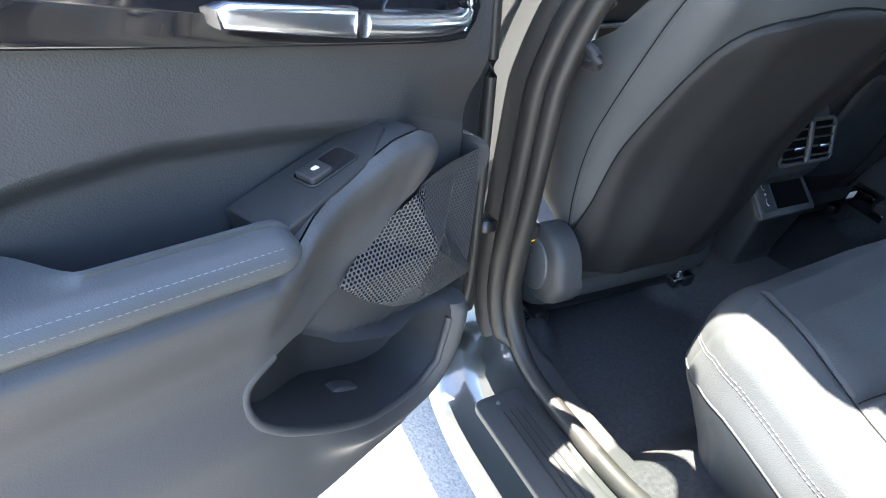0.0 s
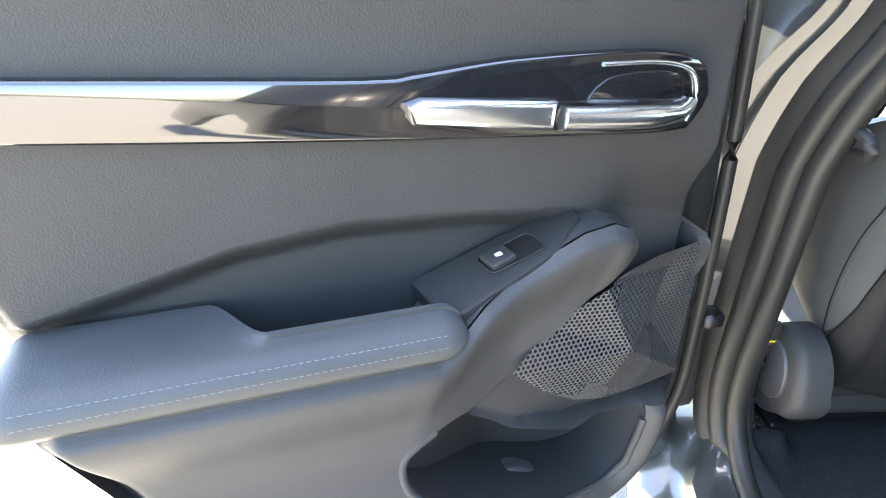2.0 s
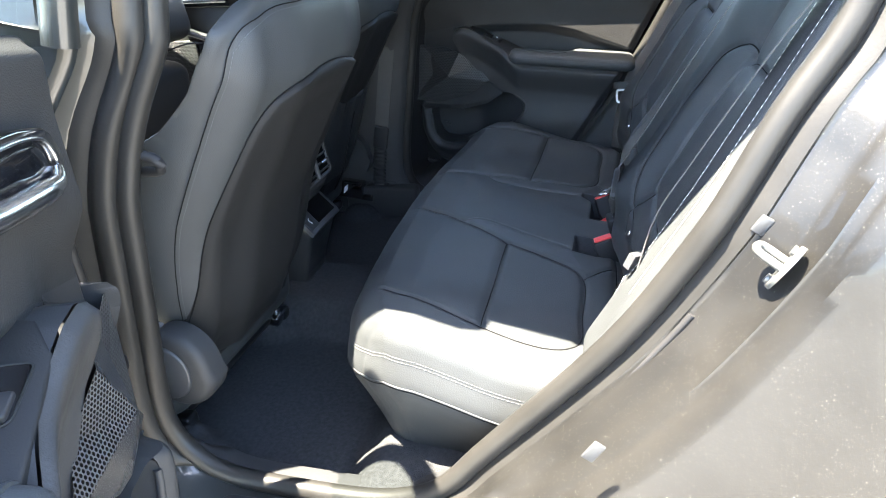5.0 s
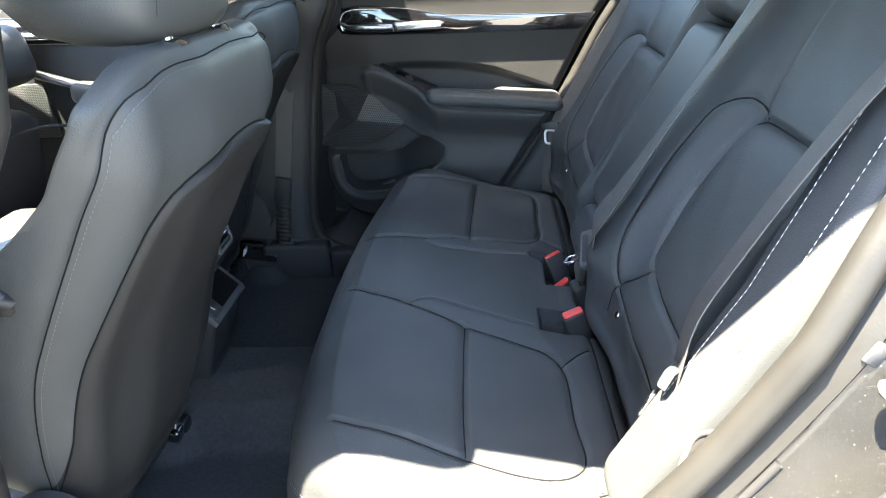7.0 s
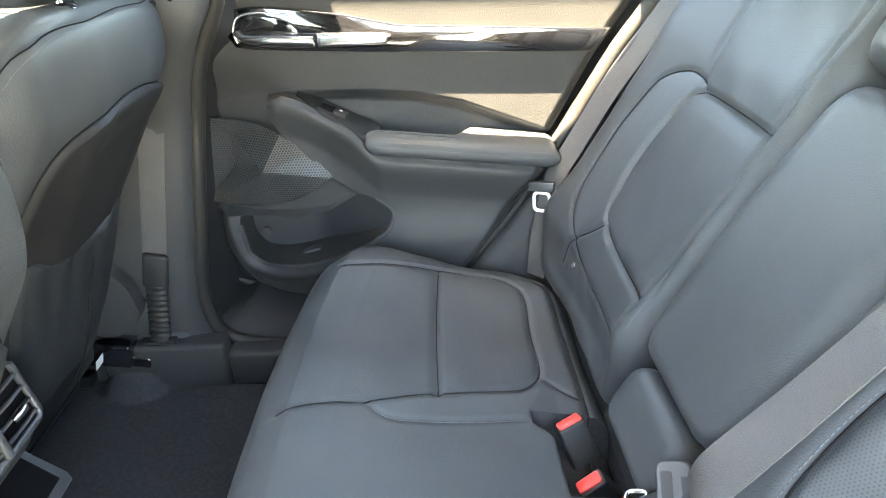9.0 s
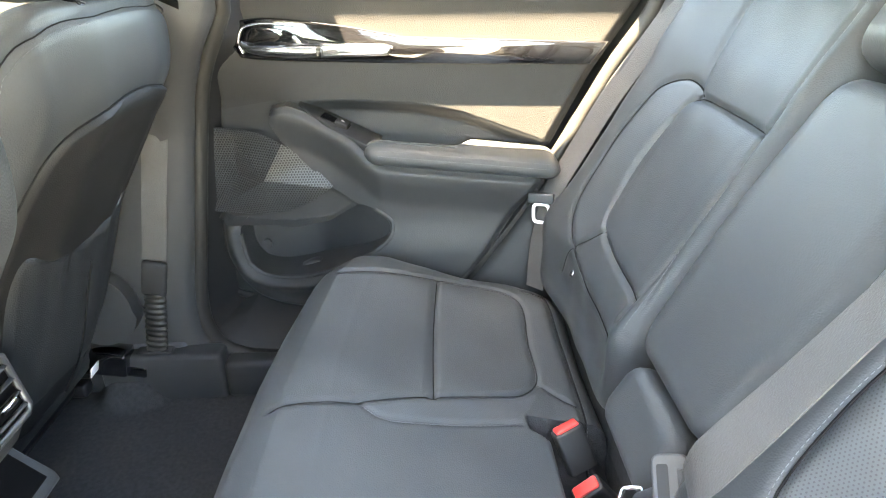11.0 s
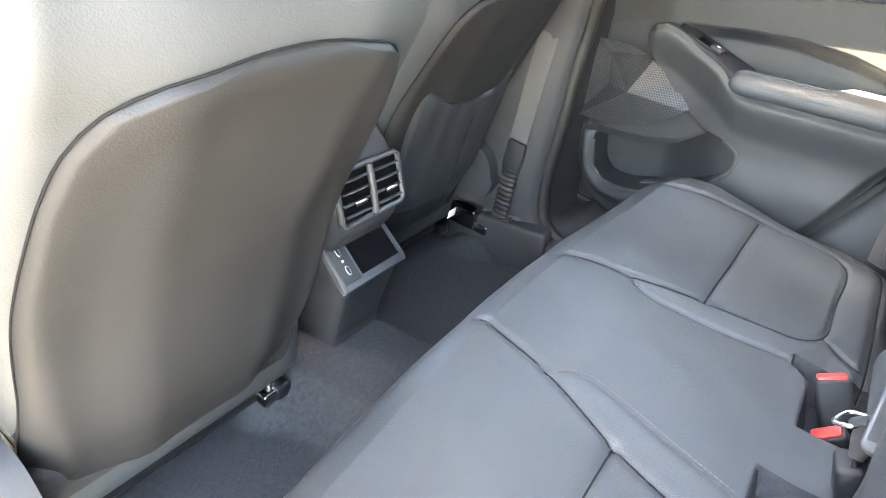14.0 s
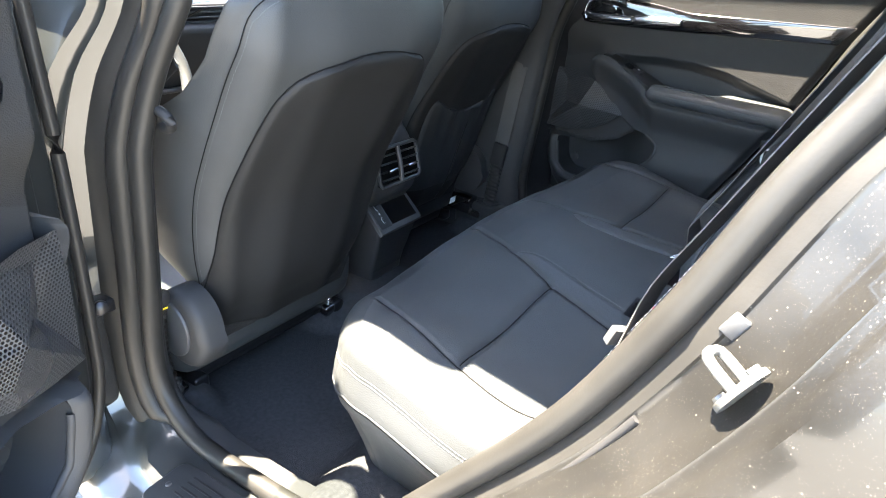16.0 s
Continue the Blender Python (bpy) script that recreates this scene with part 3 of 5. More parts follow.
for start, side in ((.524, -1), (-.156, -1)):
    to_back = section_map(start, side)
    def along(seam, dd, ds, lift):
        d, s = seam[:, 0] + dd, seam[:, 1] + ds
        return [to_back(p) for p in zip((d - .155).tolist(), (s - .2).tolist(), (section_height(d - .155, s - .2) + lift).tolist())]
    back = part("backrest", pillow(.230, .345, .085, section_height, to_back, 130, 190, .042, ((.02, .003), (.06, .004), (.12, -.005))), [LEATHER, PERF_BACK], bench)
    paint_faces(back, 1, lambda x, y, z: poly_sd(side * (y - start), (x + .1) * .476 + (z - .85) * .879, SHOULDER) > 0)
    for seam in (PANEL, B_STITCH, B_CROSS):
        part("seam", sweep(along(seam, 0, 0, .0002), .0014, n=6), SEAM, bench)
    for k in (.0035,):
        tagged(part("stitching", stitches(along(B_STITCH, -k, -k * .4, .0008), .0042, .0022, .00055), THREAD, bench), kind="stuff")
    tagged(part("stitching", stitches(along(B_STRIP, 0, 0, .0008), .0042, .0022, .00055), THREAD, bench), kind="stuff")
    part("trim_button", slab([(.006 * math.cos(a), .006 * math.sin(a)) for a in np.linspace(0, 2 * math.pi, 16, endpoint=False)], .003, lambda p: to_back((.10 - .155 + p[0], -.052 - .2 + p[1], float(section_height(np.array(-.055), np.array(-.252))) + p[2])), .001), CHROME, bench, "small bright trim button")


def mid_height(x, y):
    s = y + .195
    return .020 - .012 * smooth01((abs(x) - .07) / .05) + .006 * np.exp(-((s + .02) / .05) ** 2)


part("armrest", pillow(.112, .185, .05, mid_height, lambda p: back_map((.030 + p[0] * (1 + .12 * math.exp(-((p[1]) / .12) ** 2)), p[1] + .188, p[2])), 50, 80, .024, ((.02, .0), (.08, -.004))), LEATHER, bench, "folded centre armrest in dark leather")
part("backrest_base", pillow(.080, .045, .03, lambda x, y: .020 + 0 * x, lambda p: back_map((.030 + p[0], p[1] - .048, p[2])), 30, 24, .022, ((.02, .0), (.06, -.004))), LEATHER, bench)
rest = thing("headrest", "low dark leather centre headrest on the rear backrest", "headrest")
part("pad", pillow(.125, .07, .035, lambda x, y: .045 - 2 * x * x, lambda p: back_map((YC + p[0], p[1] + .455, p[2])), 40, 30, .03, ((.02, .0), (.09, -.01))), LEATHER, rest)
for at, half, proud in ((-.550, .052, .030), (.640, .045, -.055)):
    part("side_bolster", pillow(half, .30, .03, lambda x, y: proud + 0 * x, lambda p: back_map((at + p[0] + (.17 * max(0, p[1] + .01) if at < 0 else 0), p[1] + .16, p[2])), 24, 70, .022, ((.03, .0), (.1, -.004))), LEATHER, bench)

# bolster stitches in the paler thread that paints them sunlit
for yy in (-.526, -.576):
    tagged(part("stitching", stitches([back_map((yy + .17 * max(0, v - .15), v, .0312)) for v in np.linspace(.0, .42, 60)], .005, .003, .0006), LIT_THREAD, bench), kind="stuff")
loop = curve_pts([(-.640, -.035), (-.612, -.012), (-.604, .015), (-.620, .038), (-.640, .048)], .006)
part("release_loop", sweep([back_map((a, b, .026)) for a, b in loop], .0035, n=8), WEBBING, bench, "fabric-edged release opening")
part("release_slot", slab([tuple(q) for q in loop], .001, lambda p: back_map((p[0], p[1], .0245 + p[2])), 0), BLACK, bench)
part("bench_base", join(rbox((.34, 1.16, .20), (.06, YC, .56), .03), rbox((.16, 1.27, .26), (-.028, YC, .655), .02)), CARPET, bench)

# ---- front seats ----
FS, FN = np.array((.521, 0, .853)), np.array((.853, 0, -.521))
WING = ((.26, .30, .36, .42, .50, .57, .66), (-.40, -.205, -.165, -.130, -.105, -.115, -.19))
HALF = ((-.10, .195), (0, .213), (.15, .238), (.30, .250), (.45, .253), (.54, .253), (.60, .247), (.655, .226))
SHELL_W = ((-.05, .198), (.06, .204), (.15, .204), (.25, .203), (.34, .199), (.42, .191), (.47, .178), (.505, .155), (.528, .118), (.541, .065), (.546, .02))
SHELL_EDGE = [(-w, s) for s, w in SHELL_W] + [(w, s) for s, w in reversed(SHELL_W)]


def front_seat(at, label, pocket):
    o = np.array(at, float)
    seat = thing("bucket_seat", label, "car seat", "front seats")
    w_of = lambda s: np.interp(s, [a for a, _ in HALF], [b for _, b in HALF])
    to = lambda p: tuple((o + FS * p[1] + FN * p[2] + np.array((0, p[0], 0))).tolist())

    def height(x, y):
        s = y + .318
        r = abs(x) / .24
        return -.020 * smooth01((r - .30) / .50) - .052 * smooth01((r - .74) / .30) - .085 * smooth01((s - .52) / .20) + .050 * smooth01((.30 - s) / .28)

    def shift(x, y, z):
        s = y + .318
        z = np.maximum(z, np.interp(s, WING[0], WING[1]) + .05 * np.minimum(0, z + .10)) if not pocket else z
        z = np.where(z < -.07, -.07 + (z + .07) * (1 - .72 * smooth01((s - .26) / .4)), z)
        return x * w_of(s) / .24, s - .6 * np.clip(-.055 - z, 0, .2) * smooth01((s - .56) / .08), z
    part("backrest", pillow(.24, .335, .10, height, to, 70, 100, .04, ((.03, .002), (.06, .004), (.09, .000), (.12, -.03), (.13, -.10)), shift), LEATHER, seat)

    def surf(x, s, lift=.0):
        ww = float(w_of(s))
        return to((x, s, float(height(np.array(x * .24 / ww), np.array(s - .318))) + lift))
    edge = curve_pts([(a, b) for a, b in SHELL_EDGE], .015)

    def shell_height(x, y):
        s = y + .2475
        sd = poly_sd(x, s, SHELL_EDGE)
        dish = -.004 * smooth01((sd - .015) / .05) + .004 * np.exp(-((s - .25) / .14) ** 2 - (x / .09) ** 2)
        ridge = .003 * np.exp(-((abs(x) - .09 - .05 * (s - .2)) / .030) ** 2)
        return height(x * .24 / w_of(s), y - .0705) + .009 + dish + ridge

    hs, ws = .2975, .20

    def shell_fit(x, y, z):
        s = y + .2475
        lim = np.interp(s, [a for a, _ in SHELL_W], [b for _, b in SHELL_W])
        return x * lim / ws, s, z
    part("back_panel", pillow(ws, hs, .014, lambda x, y: shell_height(x * np.interp(y + .2475, [a for a, _ in SHELL_W], [b for _, b in SHELL_W]) / ws, y),
         to, 60, 90, .010, ((.01, .001), (.03, 0.0)), shell_fit), SHELL, seat, "moulded dark plastic back panel")
    part("shell_gap", sweep([surf(a, b, .0015) for a, b in edge], .0012, n=6), SEAM, seat)
    hoop = curve_pts([(-.205, .04), (-.228, .15), (-.238, .30), (-.240, .43), (-.239, .50), (-.234, .550), (-.222, .585), (-.196, .612), (-.140, .630), (-.07, .637), (0, .640)], .01)
    hoop = [tuple(q) for q in hoop] + [(-a, b) for a, b in hoop[-2::-1]]
    part("seam", sweep([surf(a, b, .0) for a, b in hoop], .0009, n=6), SEAM, seat)
    for k in (.0045,):
        tagged(part("stitching", stitches([surf(a * (1 - k / .24), b - k * (b > .58), .0012) for a, b in hoop], .0042, .0024, .00045), THREAD, seat), kind="stuff")
    side_seam = curve_pts([(-.230, .572, -.088), (-.245, .560, -.115), (-.250, .520, -.15), (-.247, .46, -.185)], .01)
    for flip in (-1, 1):
        part("seam", sweep([to((flip * a, b, c)) for a, b, c in side_seam], .0012, n=6), SEAM, seat)
    # headrest
    hr = thing("headrest", "dark leather headrest of the front seat on chrome posts", "headrest", "front headrests")
    hy = o[1] - (0 if pocket else .012)
    hc = np.array((o[0] + .240, hy, o[2] + .668))
    hm = lambda p: tuple((hc + np.array((0, p[0], 0)) + np.array((.12, 0, .99)) * p[1] + np.array((.99, 0, -.12)) * p[2]).tolist())
    face = lambda x, y: .045 - 1.6 * x * x - .8 * y * y
    part("pad", pillow(.134, .082, .045, face, hm, 50, 40, .032, ((.02, .003), (.05, .004), (.09, .0), (.14, -.035))), LEATHER, hr)
    for side in (-1, 1):
        part("seam", sweep([hm((side * .100, v, float(face(np.array(.1), np.array(v))) - .0015 - .02 * max(0, abs(v) - .05) / .03)) for v in np.linspace(-.075, .075, 24)], .0016, n=6), SEAM, hr)
        base = np.array((o[0] + .250, hy + side * .065, o[2] + .576))
        top = base + np.array((-.012, 0, .07))
        part("post", cyl(base, top, .0065, 14), BRIGHT, hr)
        part("collar", cyl(base + np.array((0, 0, .002)), base + np.array((-.002, 0, .012)), .021, 24, .017), PIANO, hr, "gloss black post collar")
    # cushion and base
    part("seat_cushion", rbox((.50, .50, .16), (o[0] - .26, o[1], o[2] - .06), .05, (0, 6, 0), 4), LEATHER, seat)
    part("rear_skirt", rbox((.03, .40, .115), (o[0] - .014, o[1], o[2] - .062), .012, (0, 24, 0)), CARPET, seat)
    part("seat_base", rbox((.42, .40, .07), (o[0] - .26, o[1], o[2] - .16), .02), STEEL, seat)
    for side in (-1, 1):
        part("rail", rbox((.50, .035, .03), (o[0] - .28, o[1] + side * .20, .475), .006), STEEL, seat)
        mx, my = o[0] - .070 + (.12 if pocket else 0), o[1] + side * (.238 if pocket else (.178 if side > 0 else .247))
        mz = .500 if pocket else .478
        mount = part("rail_mount", join(rbox((.075, .042, .030), (mx, my, mz), .008, (0, 10, 0), 3), cyl((mx - .02, my, mz + .006), (mx - .02, my, mz + .028), .014, 10)), PIANO, seat, "gloss black rail mount")
        if pocket and side > 0:
            part("rail_cover", rbox((.11, .05, .055), (mx - .05, my - .012, .530), .006, (0, 8, 0)), PIANO, seat, "gloss black rail end cover")
        for k in (-.018, .022):
            part("rail_bolt", cyl((mx + k, my + .004, mz + .010), (mx + k + .002, my + .004, mz + .026), .010, 6), BRIGHT, mount)
    out = 1 if pocket else -1
    disc = [(o[0] + .02 + .075 * math.cos(a) * (1.0 if math.sin(a) < 0 else .9), o[2] - .012 + .078 * math.sin(a)) for a in np.linspace(0, 2 * math.pi, 32, endpoint=False)]
    part("recliner_cover", slab(disc, .05, lambda p: (p[0], o[1] + out * (.215 + p[2]), p[1]), .018, 4), PLASTIC, seat, "dark plastic recliner cover")
    inner = [(o[0] + .005 + .05 * math.cos(a), o[2] - .012 + .055 * math.sin(a)) for a in np.linspace(0, 2 * math.pi, 24, endpoint=False)]
    part("cover_cap", slab(inner, .006, lambda p: (p[0], o[1] + out * (.264 + p[2]), p[1]), .003), GREY_PLASTIC, seat)
    if pocket:
        def sack(x, y):
            s = y + .16
            return .005 + .004 * np.exp(-((x - .02) / .11) ** 2) + .0022 * np.sin(x * 95 + 8 * s) * smooth01((s - .14) / .12) + .002 * np.sin(x * 37)

        def sack_fit(x, y, z):
            s = y + .16
            return x, s + .05 * (x / .165) ** 2 * smooth01((s - .05) / .2), z + height(x * .24 / w_of(s), s - .318) + .004
        part("map_pocket", pillow(.165, .125, .03, sack, to, 60, 50, .006, ((.006, .001), (.012, 0.0)), sack_fit), RECESS, seat, "gathered leather map pocket")
        part("pocket_seam", sweep([to((.02 + .05 * (q - .12), q, float(height(np.array(.1), np.array(q - .318))) + .020)) for q in np.linspace(-.02, .24, 20)], .0016, n=6), SEAM, seat)
        part("care_label", rbox((.002, .030, .022), (o[0] + .022, o[1] + .150, .556), .0005, (0, 14, 0)), WHITE, seat, "white label under the seat")
    else:
        part("side_tag", rbox((.046, .004, .019), (o[0] + .078, o[1] - .246, 1.105), .001, (0, -32, 0)), BLACK, seat, "black fabric side tag")
    return seat


driver = front_seat((-.905, -.313, .659), "dark leather front seat with a moulded plastic back panel", False)
passenger = front_seat((-1.05, .385, .659), "dark leather front seat with a map pocket on its back", True)

# ---- rear doors ----
DOOR_EDGE = [(-.755, 1.27), (-.77, 1.20), (-.787, 1.03), (-.806, .77), (-.810, .70), (-.788, .632), (-.755, .592), (-.70, .574), (-.42, .574), (-.35, .588), (-.268, .70), (-.142, .90), (-.05, 1.09), (.015, 1.19), (.06, 1.27)]
SPEAKER = [(-.792, 1.012), (-.72, 1.027), (-.650, 1.041), (-.664, 1.006), (-.645, .966), (-.562, .876), (-.502, .841), (-.56, .803), (-.64, .784), (-.73, .778), (-.822, .784), (-.808, .89)]
POCKET = [(-.762, .79), (-.68, .80), (-.58, .82), (-.50, .846), (-.452, .830), (-.430, .803), (-.444, .768), (-.485, .738), (-.55, .700), (-.62, .672), (-.69, .660), (-.735, .668), (-.757, .700)]
RIDGE = ((-.85, .98), (-.80, .998), (-.72, 1.017), (-.66, 1.029), (-.63, 1.038), (-.60, 1.030), (-.50, .972), (-.478, .950), (-.455, .934), (-.40, .928), (-.30, .920), (-.16, .908), (.1, .895))
ARC = ((-.85, .990), (-.72, 1.022), (-.66, 1.034), (-.63, 1.042), (-.60, 1.043), (-.49, 1.043), (-.385, 1.038), (-.295, 1.020), (-.208, .989), (-.135, .963), (-.09, .940), (.1, .90))



def rounded(poly, r=.012, k=5):
    """The polygon with its corners rounded."""
    p = np.array(poly, float)
    out = []
    for a, b, c in zip(np.roll(p, 1, 0), p, np.roll(p, -1, 0)):
        d1, d2 = a - b, c - b
        q = min(r, .45 * np.linalg.norm(d1), .45 * np.linalg.norm(d2))
        s0, s1 = b + d1 / np.linalg.norm(d1) * q, b + d2 / np.linalg.norm(d2) * q
        for t in np.linspace(0, 1, k):
            out.append(tuple((1 - t) ** 2 * s0 + 2 * t * (1 - t) * b + t * t * s1))
    return out


SPEAKER, POCKET, DOOR_EDGE = rounded(SPEAKER, .008), rounded(POCKET, .03), rounded(DOOR_EDGE, .02)


def ridge_z(u):
    return np.interp(u, [a for a, _ in RIDGE], [b for _, b in RIDGE])


def deep_z(u):
    return ridge_z(u) - .05 * smooth01((u + .462) / .015) * smooth01((-.285 - u) / .02)


def arc_z(u):
    return np.interp(u, [a for a, _ in ARC], [b for _, b in ARC])


def door_front(u):
    return .010 + .034 * smooth01((u + .70) / .06) + .032 * smooth01((u + .56) / .12)


def door_above(u, z):
    arm = smooth01((u + .66) / .12)
    front = smooth01((1.11 - z) / .08) * smooth01((-.615 - u) / .05)
    return (.018 + .233 * (u + .55)) * front - .004 + .01 * smooth01((z - 1.18) / .08) - .024 * smooth01((arc_z(u) - z) / .030) * arm


def door_below(u, z):
    depth = ridge_z(u) - z
    low = smooth01((.82 - z) / .08)
    return door_front(u) * (1 - low) + (.012 + .078 * smooth01((u + .84) / .44)) * low - .010 * (1 - smooth01(depth / .012)) - .026 * smooth01((depth - .014) / .075) - .02 * smooth01((.80 - z) / .25)


def finish(u, z, v):
    sd = poly_sd(u, z, POCKET)
    v = v + .022 * np.exp(-((sd + .018) / .020) ** 2) * smooth01((.800 - z) / .03) * smooth01((-.50 - u) / .12)
    v = v + (.014 + .233 * (u + .55) - v) * smooth01(poly_sd(u, z, SPEAKER) / .007)
    return v - .02 * (1 - smooth01(poly_sd(u, z, DOOR_EDGE) / .02))


def upper_v(u, z):
    return finish(u, z, door_above(u, z))


def lower_v(u, z):
    return finish(u, z, door_below(u, z))


def door_v(u, z):
    """How far the door's inner skin stands into the cabin."""
    return finish(u, z, np.where(z > ridge_z(u), door_above(u, z), door_below(u, z)))


def door_right(u, z, v):
    return (u, .715 - .05 * (u + .7) - v, z)


DA, DD, DN = np.array((-.59, -1.08)), np.array((.320, -.947)), np.array((.947, .320))


def door_left(u, z, v):
    """The open door hangs on leaning hinges, so that its rear end rises as it swings out."""
    a, b = u + .475, z - 1.0
    q = DA + DD * (.0132 + a - .124 * b) + DN * (v - .0128)
    return (float(q[0]), float(q[1]), 1.009 + .120 * a + b)


GRILLE = [(-.800, .984), (-.72, .984), (-.686, .978), (-.645, .962), (-.60, .925), (-.550, .878), (-.59, .848), (-.64, .822), (-.69, .810), (-.75, .802), (-.822, .80)]
FACETS = [((-.688, .889), .015), ((-.756, .956), .001), ((-.640, .972), .009), ((-.590, .920), .001), ((-.530, .870), .002), ((-.600, .815), .003), ((-.672, .838), .010), ((-.840, .790), .002), ((-.752, .886), .001), ((-.82, 1.01), .006), ((-.70, .770), .002), ((-.66, 1.02), .004)]


def facet_v(u, z):
    """Folded planes between a few peaks."""
    tri = [(0, 1, 2), (0, 2, 3), (0, 3, 4), (0, 4, 5), (0, 5, 6), (0, 6, 7), (0, 7, 8), (0, 8, 1), (8, 9, 1), (1, 9, 2), (7, 9, 8), (6, 5, 10), (7, 6, 10), (9, 11, 2)]
    out = np.zeros_like(u)
    for a, b, c in tri:
        (pa, va), (pb, vb), (pc, vc) = FACETS[a], FACETS[b], FACETS[c]
        det = (pb[1] - pc[1]) * (pa[0] - pc[0]) + (pc[0] - pb[0]) * (pa[1] - pc[1])
        l1 = ((pb[1] - pc[1]) * (u - pc[0]) + (pc[0] - pb[0]) * (z - pc[1])) / det
        l2 = ((pc[1] - pa[1]) * (u - pc[0]) + (pa[0] - pc[0]) * (z - pc[1])) / det
        inside = (l1 >= 0) & (l2 >= 0) & (l1 + l2 <= 1)
        out = np.where(inside, l1 * va + l2 * vb + (1 - l1 - l2) * vc, out)
    return out


GRILLE_MAT = perforated("speaker_grille", (0.050, 0.052, 0.055), (0.002, 0.002, 0.003), 0.0056, 0.30, 0.36, (0, 2), 0.9)
GRILLE_MAT_SIDE = perforated("speaker_grille_open_door", (0.050, 0.052, 0.055), (0.002, 0.002, 0.003), 0.0052, 0.29, 0.28, (1, 2), 0.9)


def patch(to, sdf, fn, u0, u1, z0, z1, step=.004):
    """The part of a door-shaped sheet where sdf is positive, cut cleanly along its zero line."""
    us, zs = np.arange(u0, u1 + step, step), np.arange(z0, z1 + step, step)
    U, Z = np.meshgrid(us, zs, indexing="ij")
    S = sdf(U, Z)
    n, m = U.shape
    index, flat, faces = {}, [], []

    def corner(i, j):
        if (i, j) not in index:
            index[i, j] = len(flat)
            flat.append((U[i, j], Z[i, j]))
        return index[i, j]

    def cut(p, q):
        key = (min(p, q), max(p, q))
        if key not in index:
            t = S[p] / (S[p] - S[q])
            index[key] = len(flat)
            flat.append((U[p] + t * (U[q] - U[p]), Z[p] + t * (Z[q] - Z[p])))
        return index[key]
    for i in range(n - 1):
        for j in range(m - 1):
            ring4 = ((i, j), (i + 1, j), (i + 1, j + 1), (i, j + 1))
            pos = [S[c] > 0 for c in ring4]
            if not any(pos):
                continue
            if all(pos):
                faces.append([corner(*c) for c in ring4])
                continue
            poly = []
            for k in range(4):
                c, d = ring4[k], ring4[(k + 1) % 4]
                if pos[k]:
                    poly.append(corner(*c))
                if pos[k] != pos[(k + 1) % 4]:
                    poly.append(cut(c, d))
            if len(poly) > 2:
                faces.append(poly)
    A = np.array(flat)
    V = fn(A[:, 0], A[:, 1])
    verts = [to(float(a), float(b), float(v)) for (a, b), v in zip(flat, V)]
    bm = bmesh.new()
    me = bpy.data.meshes.new("tmp")
    me.from_pydata(verts, [], faces)
    bm.from_mesh(me)
    bpy.data.meshes.remove(me)
    return bm


